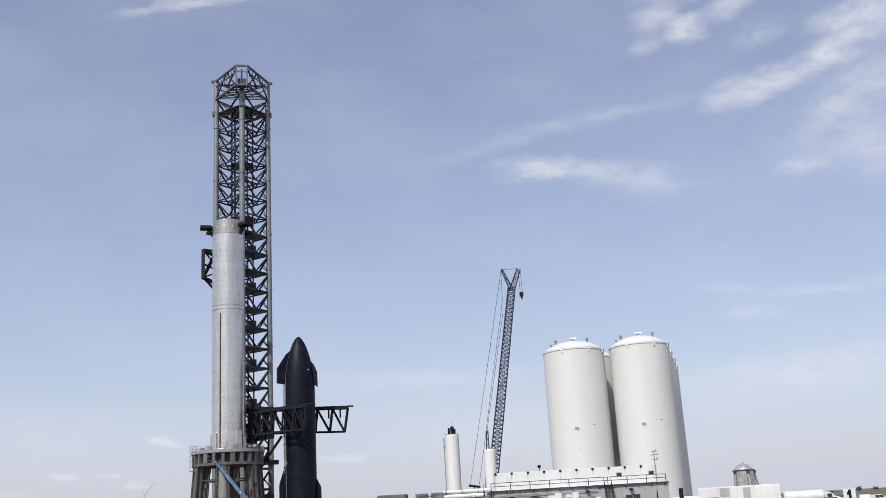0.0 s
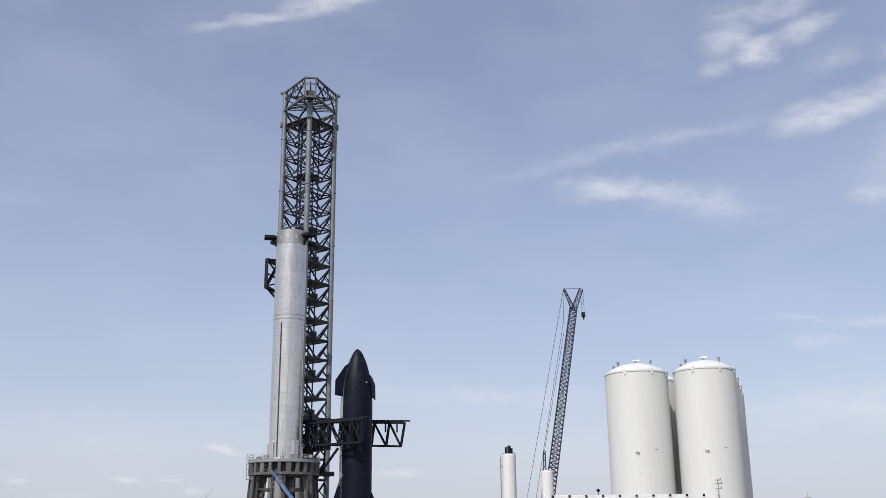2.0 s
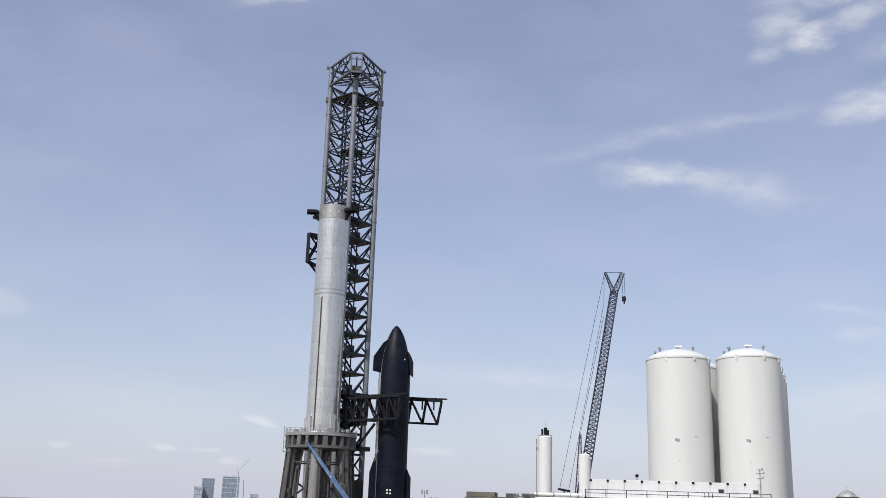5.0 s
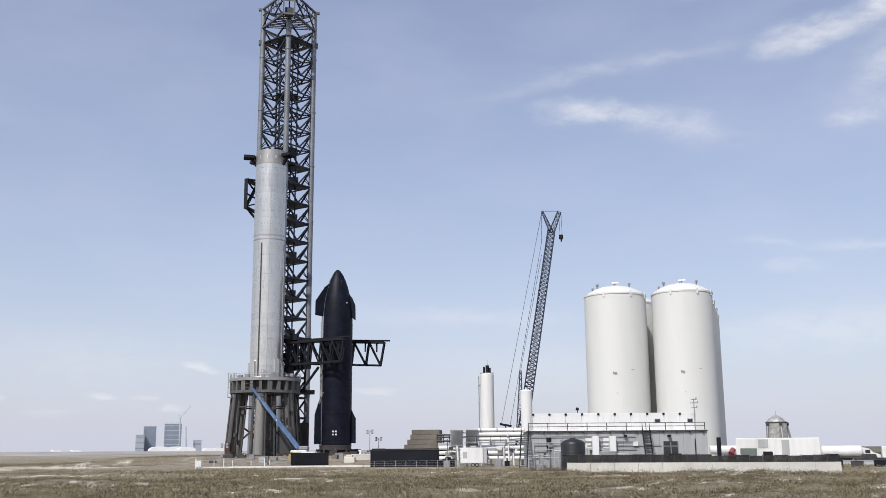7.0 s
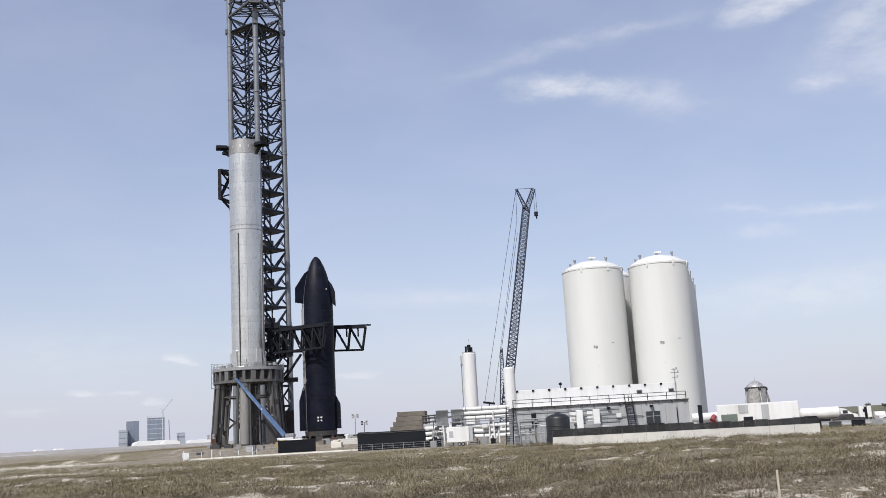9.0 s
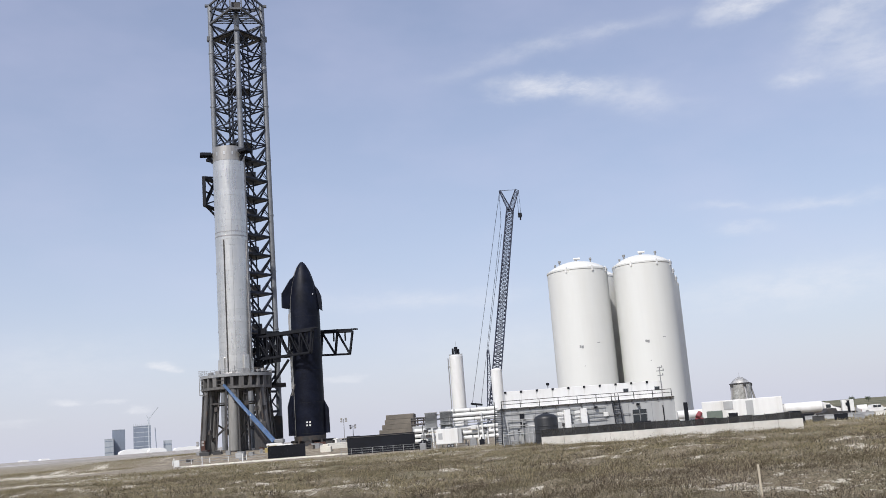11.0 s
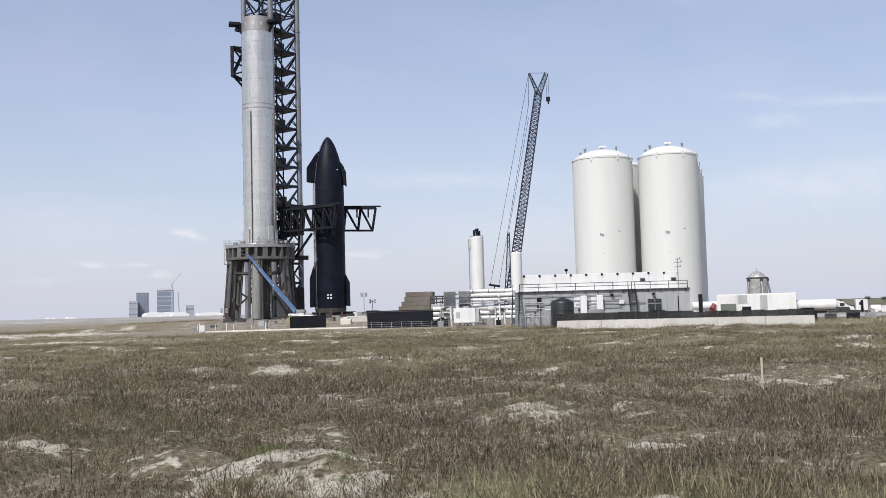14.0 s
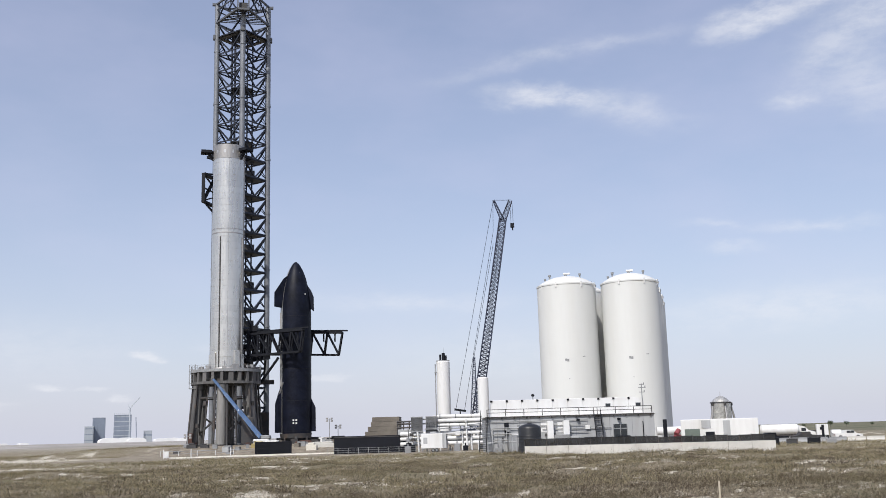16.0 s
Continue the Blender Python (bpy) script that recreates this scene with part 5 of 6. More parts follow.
    for x in (2.4, 3.1):
        wh = part("wheel", Geo().tube((x, -0.12, 0.36), (x, 0.15, 0.36), 0.36, n=16), M_RUBBER, tr)
        part("rim", Geo().tube((x, -0.14, 0.36), (x, -0.1, 0.36), 0.2, n=12), M_GREY, wh)
    part("access_hatch", Geo().box((0.5, -0.03, 1.6), (1.3, 0.02, 2.8)), M_GREYPANEL, tr)
    part("vent_grille", Geo().box((4.98, 0.5, 2.2), (5.03, 1.4, 3.0)), M_BLACKSTEEL, tr)
    part("roof_unit", Geo().box((1.8, 0.6, 3.55), (2.9, 1.6, 3.9), 0.05), M_GREYPANEL, tr)
    part("fender", Geo().box((2.0, -0.1, 0.75), (3.5, 0.05, 0.95)), M_WHITE, tr)
    part("drawbar", Geo().beam((4.3, 1.1, 0.55), (6.2, 1.1, 0.45), 0.14), M_DARKSTEEL, tr)
    part("jack", Geo().beam((6.0, 1.1, 0), (6.0, 1.1, 0.9), 0.12), M_DARKSTEEL, tr)
    for x, y, w, h in ((6.4, 0.4, 1.3, 1.5), (8.2, 0.8, 1.0, 1.1), (-3.2, 0.5, 1.2, 1.2)):
        solo("pump_unit", Geo().box((0, 0, -0.2), (w, 0.9, h), 0.1).tube((w / 2, 0.45, h), (w / 2, 0.45, h + 0.5), 0.12, n=8), M_GREY if w > 1.1 else M_BLACKSTEEL, (tx + x, ty + y, g0), 0, "small dark pump unit on the ground", "pump", "small pumps")


build_rack()


def build_stores():
    # stepped stack of mats
    for i in range(7):
        x0 = -28.2 + i * 0.7 if i < 6 else -24.4
        z0 = gz(-23, 231) + i * 1.1
        st = solo("timber_mat", Geo().box((0, 0, 0), (-18.0 - x0, 7.0, 1.1), 0.06), M_TIMBER, (x0, 229, z0), 0, "weathered brown crane mat in a stepped stack", "timber mat", "stack of mats")
    # long black open-topped bin
    bx, by = polar(-8.35, 199.5)
    gg = gz(bx, by)
    b = thing("black_trough", (bx, by, gg), 4, "long black steel containment trough", "trough")
    part("front_wall", Geo().box((0, 0, -0.3), (15.2, 0.15, 3.2), 0.02), M_BLACKSTEEL, b)
    part("back_wall", Geo().box((0, 5.0, -0.3), (15.2, 5.15, 3.5), 0.02), M_BLACKSTEEL, b)
    for x in (0, 15.0):
        part("end_wall", Geo().box((x, 0.15, -0.3), (x + 0.15, 5.0, 3.3), 0.02), M_BLACKSTEEL, b)
    part("trough_floor", Geo().box((0.15, 0.15, -0.2), (15.0, 5.0, 0.2)), M_BLACKSTEEL, b)
    part("rim", Geo().box((-0.05, -0.08, 3.2), (15.25, 0.2, 3.35)), M_DARKSTEEL, b)
    solo("black_generator", Geo().box((0, 0, -0.2), (2.4, 1.4, 1.5), 0.1), M_BLACKSTEEL, (bx + 14.2, by - 1.6, gg), 4, "black generator box behind the fence", "generator")
    # ribbed black skip with white machine above it
    kx, ky = polar(-12.82, 230)
    gk = gz(kx, ky)
    k = thing("black_skip", (kx, ky, gk), 11, "ribbed black steel skip on the pad edge", "skip")
    part("body", Geo().box((0, 0, -0.6), (8.4, 3, 2.75), 0.04), M_BLACKSTEEL, k)
    for i in range(22):
        part("rib", Geo().box((0.1 + i * 0.38, -0.1, -0.6), (0.24 + i * 0.38, 0.0, 2.7)), M_BLACKSTEEL, k)
    # boom lift
    fx, fy = polar(-12.45, 262)
    gf = gz(fx, fy)
    l = thing("boom_lift", (fx, fy, gf), 0, "blue telescopic boom lift reaching up to the mount deck", "boom lift")
    tip = Vector((-72.4 - fx, 266.0 - fy, 20.0 - gf))
    foot = Vector((0, 0, 2.0))
    for t0, t1, w, m in ((0, 0.42, 0.85, M_BLUE), (0.4, 0.72, 0.66, M_BLUE), (0.7, 0.96, 0.5, M_BLUE)):
        part("boom_section", Geo().beam(foot.lerp(tip, t0), foot.lerp(tip, t1), w), m, l)
    for t in (0.14, 0.34):
        p, q = foot.lerp(tip, t), foot.lerp(tip, t + 0.1)
        part("white_lettering_bar", Geo().beam(p + Vector((0, -0.46, 0)), q + Vector((0, -0.46, 0)), 0.05, 0.4), M_WHITE, l)
    part("boom_cylinder", Geo().tube(foot + Vector((-1.0, 0, -0.8)), foot.lerp(tip, 0.3) + Vector((0, 0, -0.7)), 0.2, n=8), M_BLACKSTEEL, l)
    part("basket", Geo().box((tip.x - 1.2, tip.y - 0.6, tip.z - 0.6), (tip.x + 0.8, tip.y + 0.6, tip.z - 0.45)).box((tip.x - 1.2, tip.y - 0.6, tip.z + 0.5), (tip.x + 0.8, tip.y - 0.52, tip.z + 0.6)), M_DARKSTEEL, l)
    part("chassis", Geo().box((-1.8, -1.3, 0.6), (2.4, 1.3, 1.5), 0.12), M_WHITE, l)
    part("counterweight", Geo().box((0.2, -1.1, 1.5), (2.6, 1.1, 2.5), 0.2), M_GREY, l)
    for x in (-1.3, 1.7):
        for y in (-1.3, 1.0):
            w = part("wheel", Geo().tube((x, y, 0.55), (x, y + 0.35, 0.55), 0.55, n=16), M_RUBBER, l)
            part("rim", Geo().tube((x, y - 0.02, 0.55), (x, y + 0.37, 0.55), 0.28, n=12), M_WHITE, w)
    # other machines and stores on the pad
    def pile(name, az, d, w, dep, h, m, label, cat):
        x, y = polar(az, d)
        th = thing(name, (x, y, gz(x, y)), 0, label, cat)
        part("body", Geo().box((-w / 2, 0, -0.2), (w / 2, dep, h * 0.7), 0.1), m, th)
        part("top", Geo().box((-w * 0.3, dep * 0.1, h * 0.7), (w * 0.25, dep * 0.8, h), 0.08), m, th)
        return th
    pile("white_machine", -11.85, 250, 6.0, 2.4, 2.4, M_WHITE, "white site machine parked on the pad", "machine")
    pile("tarpaulin_heap", -9.6, 246, 2.6, 2.0, 1.9, M_CLOTH, "pale tarpaulin covering a heap of stores", "tarpaulin")
    pile("yellow_machine", -12.6, 255, 3.6, 2.2, 1.6, M_YELLOW, "small faded yellow site machine", "machine")
    pile("rusty_frame", -9.9, 262, 5.5, 1.5, 0.9, M_RUST, "low rusty steel frame on the pad", "frame")
    pile("concrete_block", -8.9, 250, 9.0, 3.0, 1.4, M_CONCRETE, "pale stacked concrete blocks", "block")
    pile("grey_machine", -16.3, 262, 2.6, 1.4, 1.3, M_DARKSTEEL, "dark pump machinery beside the mount", "machine")
    pile("dark_machine", -15.6, 262, 2.2, 1.2, 1.0, M_DARKSTEEL, "dark site machinery below the mount", "machine")
    pile("dark_machine", -8.0, 300, 7.0, 3.0, 1.8, M_DARKSTEEL, "dark site machinery behind the spacecraft", "machine")
    pile("dark_machine", -10.3, 297, 13.0, 3.0, 2.4, M_DARKSTEEL, "long dark machinery row behind the spacecraft stand", "machine")
    pile("white_machine", -9.0, 282, 2.4, 1.6, 1.5, M_WHITE, "small white site machine by the spacecraft", "machine")
    rnd = random.Random(3)
    for i in range(26):
        x, y = polar(rnd.uniform(-17.5, -7.6), rnd.uniform(244, 272))
        if math.hypot(x - BX, y - BY) < 13:
            continue
        w, h = rnd.uniform(0.6, 2.2), rnd.uniform(0.4, 1.3)
        cr = thing("site_crate", (x, y, gz(x, y)), rnd.uniform(-30, 30), "small site crate lying on the launch pad", "crate", "pad crates")
        m = rnd.choice((M_GREY, M_DARKSTEEL, M_GREYPANEL, M_GREY, M_RUST, M_TIMBER))
        part("body", Geo().box((0, 0, -0.15), (w, 1.0, h), 0.05), m, cr)
        part("lid", Geo().box((-0.04, -0.04, h), (w + 0.04, 1.04, h + 0.08)), m, cr)
    # floodlight masts
    for az, d, zt in ((-8.5, 292, 8.2), (-8.0, 300, 6.2), (-16.5, 264, 4.4)):
        x, y = polar(az, d)
        g0 = gz(x, y)
        m = thing("floodlight_mast", (x, y, g0), 0, "portable floodlight mast with lamp heads", "light mast", "floodlight masts")
        part("pole", Geo().tube((0, 0, -0.1), (0, 0, zt - g0), 0.09, n=8), M_GREY, m)
        for dx in (-0.7, 0.7):
            for dz in (0.0, -0.7):
                part("lamp_head", Geo().box((dx - 0.3, -0.2, zt - g0 + dz - 0.25), (dx + 0.3, 0.1, zt - g0 + dz + 0.25), 0.04), M_STEELBAND, m)
        part("cross_arm", Geo().box((-0.8, -0.05, zt - g0 - 0.4), (0.8, 0.05, zt - g0 - 0.3)), M_GREY, m)
        part("trailer_base", Geo().box((-0.9, -0.6, 0), (0.9, 0.6, 0.9), 0.08), M_GREY, m)
    # pale berm kerb and guard rail along the pad
    kerb = thing("pad_kerb", (0, 0, 0), 0, "pale crushed-limestone kerb along the pad edge", "kerb", kind="structure")
    run = [polar(az, 207) for az in (-17.6, -15.5, -13.5, -11.5, -9.8, -8.2)]
    for (x0, y0), (x1, y1) in zip(run, run[1:]):
        part("kerb_length", Geo().beam((x0, y0, gz(x0, y0) + 0.02), (x1, y1, gz(x1, y1) + 0.02), 1.3, 0.5), M_LIME, kerb)
    gr = thing("guard_rail", (0, 0, 0), 0, "white pipe guard rail in front of the mount", "railing")
    run = [polar(az, 240) for az in (-18.0, -17, -16, -15, -14, -13)]
    for (x0, y0), (x1, y1) in zip(run, run[1:]):
        z = gz(x0, y0)
        part("rail", Geo().tube((x0, y0, z + 1.1), (x1, y1, z + 1.1), 0.07, n=8), M_GREY, gr)
        part("rail", Geo().tube((x0, y0, z + 0.5), (x1, y1, z + 0.5), 0.05, n=8), M_GREY, gr)
        part("post", Geo().tube((x0, y0, z - 0.2), (x0, y0, z + 1.2), 0.09, n=6), M_WHITE, gr)
    for az, d in ((-17.9, 205), (-16.4, 204), (-14.2, 205)):
        x, y = polar(az, d)
        solo("marker_post", Geo().tube((0, 0, -0.2), (0, 0, 1.9), 0.1, n=8), M_WHITE, (x, y, gz(x, y)), 0, "short white marker post in the scrub", "post", "marker posts")
    x, y = polar(-17.75, 206)
    solo("white_sign", Geo().box((-0.5, -0.05, 0.2), (0.5, 0.05, 1.5), 0.02).beam((0, 0.08, -0.2), (0, 0.08, 1.4), 0.1), M_WHITE, (x, y, gz(x, y)), 0, "small blank white sign board", "sign")
    # chain-link fence along the trough
    fe = thing("chain_link_fence", (bx, by - 5, gg), 4, "thin wire fence with grey posts", "fence")
    for i in range(10):
        part("post", Geo().tube((-0.5 + i * 2.0, 0, -0.3), (-0.5 + i * 2.0, 0, 1.25), 0.05, n=6), M_GREY, fe)
    for z in (0.35, 0.8, 1.2):
        part("wire", Geo().tube((-0.5, 0, z), (17.5, 0, z), 0.025, n=5), M_GREY, fe)


build_stores()


# ---- right side: test vehicle, trucks ----
M_PATCHED = mat("mottled wrinkled stainless steel", (0.52, 0.51, 0.48), 0.45, 0.6, 0.3, 1.6, bump=0.5, bump_scale=1.2, dirt=(0.2, 0.19, 0.17), dirt_amount=0.7)


def build_hopper():
    x, y = polar(13.95, 460)
    g0 = gz(x, y)
    h = thing("test_vehicle", (x, y, g0), 14, "stubby stainless steel test vehicle with three legs", "rocket")
    top = 16.2 - g0
    part("hull", Geo().lathe([(4.3, 2.2), (4.4, 6), (4.4, top - 3.3)], 40), M_PATCHED, h)
    part("dome", Geo().lathe([(4.4, top - 3.3), (3.9, top - 2.6), (2.9, top - 1.5), (1.6, top - 0.6), (0.01, top)], 40), M_PATCHED, h)
    part("rim", Geo().lathe(sharp([(4.4, top - 3.5), (4.65, top - 3.4), (4.65, top - 3.0), (4.3, top - 2.9)]), 40), M_DARKSTEEL, h)
    for deg in (-168, -95, -12):
        t = radians(deg)
        leg = part("leg", Geo().tube((math.cos(t) * 6.9, math.sin(t) * 6.9, -0.2), (math.cos(t) * 4.5, math.sin(t) * 4.5, top - 4), 0.7, 0.35, 12), M_STEELBAND, h)
        part("brace", Geo().beam((math.cos(t) * 6.2, math.sin(t) * 6.2, 1.0), (math.cos(t) * 4.4, math.sin(t) * 4.4, 4.0), 0.4), M_DARKSTEEL, leg)
        part("thruster_pod", Geo().box((math.cos(t) * 4.7 - 0.5, math.sin(t) * 4.7 - 0.5, top - 4.6), (math.cos(t) * 4.7 + 0.5, math.sin(t) * 4.7 + 0.5, top - 3.2), 0.1), M_DARKSTEEL, h)
    part("antenna", Geo().tube((0, 0, top - 0.1), (0, 0, top + 1.6), 0.07, n=6), M_GREY, h)


build_hopper()


def wheel_set(th, xs, y0, y1, r):
    for x in xs:
        for y in (y0, y1):
            w = part("wheel", Geo().tube((x, y - 0.15, r), (x, y + 0.15, r), r, n=18), M_RUBBER, th)
            part("rim", Geo().tube((x, y - 0.17, r), (x, y + 0.17, r), r * 0.55, n=12), M_STEELBAND, w)


def build_vehicles():
    # tanker trailer
    x, y = polar(16.0, 214)
    t = thing("tanker_trailer", (x, y, gz(x, y)), -10, "white cryogenic tanker trailer parked on the road", "tanker")
    g = Geo().tube((0.4, 0, 2.1), (7.4, 0, 2.1), 1.1, n=28)
    part("tank", g, M_WHITE, t)
    for xx, s in ((0.4, -1), (7.4, 1)):
        part("tank_end", Geo().tube((xx, 0, 2.1), (xx + s * 0.35, 0, 2.1), 1.1, 0.75, 28), M_WHITE, t)
    part("chassis", Geo().box((0.5, -0.5, 0.8), (7.4, 0.5, 1.15)), M_DARKSTEEL, t)
    wheel_set(t, (1.4, 2.6), -1.05, 1.05, 0.5)
    part("landing_leg", Geo().beam((6.6, -0.7, 0), (6.6, -0.7, 1.0), 0.14), M_DARKSTEEL, t)
    part("mud_guard", Geo().box((0.7, -1.2, 1.05), (3.3, -0.9, 1.15)), M_DARKSTEEL, t)
    # road tractor next to it
    x, y = polar(17.5, 216)
    k = thing("road_tractor", (x, y, gz(x, y)), -14, "white road tractor with sloping roof fairing", "truck")
    g = Geo()
    side = [(0, 0.9), (0, 2.9), (1.6, 3.0), (3.2, 2.6), (3.9, 1.9), (5.2, 1.5), (5.3, 0.9)]
    f = [(px, -1.15, pz) for px, pz in side]
    b = [(px, 1.15, pz) for px, pz in side]
    g.face(f), g.face(b[::-1])
    for i in range(len(side)):
        j = (i + 1) % len(side)
        g.face([f[j], f[i], b[i], b[j]])
    part("cab", g, M_WHITE, k)
    part("side_window", Geo().box((2.5, -1.18, 1.7), (3.4, -1.14, 2.35)), M_GLASS, k)
    part("bumper", Geo().box((5.2, -1.15, 0.5), (5.45, 1.15, 1.0), 0.05), M_STEELBAND, k)
    part("chassis", Geo().box((-1.6, -0.5, 0.7), (5.2, 0.5, 1.0)), M_DARKSTEEL, k)
    wheel_set(k, (-1.0, 0.3, 4.4), -1.0, 1.0, 0.52)
    # pickup trucks
    def pickup(az, d, turn, m, label):
        x, y = polar(az, d)
        p = thing("pickup_truck", (x, y, gz(x, y)), turn, label, "pickup truck", "parked pickups")
        g = Geo()
        side = [(-2.7, 0.5), (-2.75, 1.1), (-0.7, 1.12), (-0.55, 1.75), (0.9, 1.78), (1.5, 1.15), (2.6, 1.0), (2.75, 0.5)]
        f, b = [(px, -0.95, pz) for px, pz in side], [(px, 0.95, pz) for px, pz in side]
        g.face(f), g.face(b[::-1])
        for i in range(len(side)):
            j = (i + 1) % len(side)
            g.face([f[j], f[i], b[i], b[j]])
        part("body", g, m, p)
        part("side_window", Geo().box((-0.45, -0.975, 1.2), (0.35, -0.94, 1.65)), M_GLASS, p)
        part("side_window", Geo().box((0.42, -0.975, 1.2), (1.05, -0.94, 1.65)), M_GLASS, p)
        part("tail_light", Geo().box((-2.8, -0.9, 0.8), (-2.74, -0.75, 1.05)), M_RED, p)
        part("headlight", Geo().box((2.6, -0.9, 0.75), (2.74, -0.6, 0.92)), M_STEEL, p)
        wheel_set(p, (-1.7, 1.75), -0.85, 0.85, 0.4)
    pickup(20.5, 205, 4, M_WHITE, "white pickup truck parked on the road")
    pickup(18.9, 226, 200, M_DARKSTEEL, "dark pickup truck parked beside the road")
    pickup(16.6, 190, 185, M_BLACKSTEEL, "black pickup truck behind the screen fence")
    pickup(18.4, 192, 185, M_DARKSTEEL, "dark grey pickup truck behind the scrub")
    pickup(19.95, 219, 78, M_WHITE, "white pickup truck seen end on beside the road")
    # white cube van and gate post
    x, y = polar(19.55, 210)
    v = thing("box_truck", (x, y + 3.6, gz(x, y)), -106, "small white box truck on the road", "truck")
    part("box", Geo().box((0, -1.1, 0.8), (3.6, 1.1, 3.0), 0.06), M_WHITE, v)
    part("cab", Geo().box((-1.5, -1.0, 0.6), (0, 1.0, 2.2), 0.2), M_WHITE, v)
    part("side_window", Geo().box((-1.2, -1.03, 1.3), (-0.4, -0.98, 1.95)), M_GLASS, v)
    wheel_set(v, (-0.8, 2.6), -0.95, 0.95, 0.42)
    x, y = polar(19.3, 205)
    gt = thing("gate_post", (x, y, gz(x, y)), 0, "black steel gate post beside the road", "gate post")
    part("post", Geo().box((-0.2, -0.2, -0.2), (0.2, 0.2, 2.8), 0.03), M_BLACKSTEEL, gt)
    part("hinge_plate", Geo().box((-0.5, -0.12, 1.9), (-0.2, 0.12, 2.5), 0.03), M_BLACKSTEEL, gt)
    part("cap", Geo().box((-0.25, -0.25, 2.8), (0.25, 0.25, 2.9), 0.02), M_BLACKSTEEL, gt)
    # roadside concrete barriers
    for i in range(7):
        az = 17.2 + i * 0.95
        x, y = polar(az, 186)
        g = Geo()
        pr = [(-0.3, 0), (-0.28, 0.2), (-0.1, 0.5), (-0.08, 0.85), (0.08, 0.85), (0.1, 0.5), (0.28, 0.2), (0.3, 0)]
        r0, r1 = [(-1.45, a, z - 0.05) for a, z in pr], [(1.45, a, z - 0.05) for a, z in pr]
        g.grid([r0, r1], smooth=False)
        g.face(r0[::-1]), g.face(r1)
        solo("concrete_barrier", g, M_CONCRETE if i > 3 else M_GREY, (x, y, gz(x, y)), -az, "short concrete road barrier at the verge", "barrier", "road barriers")
    rnd = random.Random(9)
    for az, w, h, m, lab in ((16.35, 2.0, 1.0, M_BLACKSTEEL, "black steel storage box on the verge"), (17.4, 1.8, 0.8, M_DARKSTEEL, "dark steel storage box on the verge"), (18.5, 2.0, 0.9, M_BLACKSTEEL, "black steel storage box on the verge"), (19.5, 1.5, 0.7, M_GREY, "grey equipment box on the verge")):
        x, y = polar(az, 168)
        bx = thing("storage_box", (x, y, gz(x, y)), -az, lab, "box", "verge boxes")
        part("body", Geo().box((0, 0, -0.2), (w, 1.2, h), 0.06), m, bx)
        part("lid", Geo().box((-0.05, -0.05, h), (w + 0.05, 1.25, h + 0.1), 0.02), m, bx)
    # wooden survey stake
    sx, sy = 8.92, 35.5
    foot = gz(sx, sy) - 0.3
    solo("survey_stake", Geo().box((-0.035, -0.015, 0), (0.035, 0.015, 0.97 - foot), 0.004), M_WOODSTAKE, (sx, sy, foot), 10, "pale wooden survey stake standing in scrub", "stake")


build_vehicles()


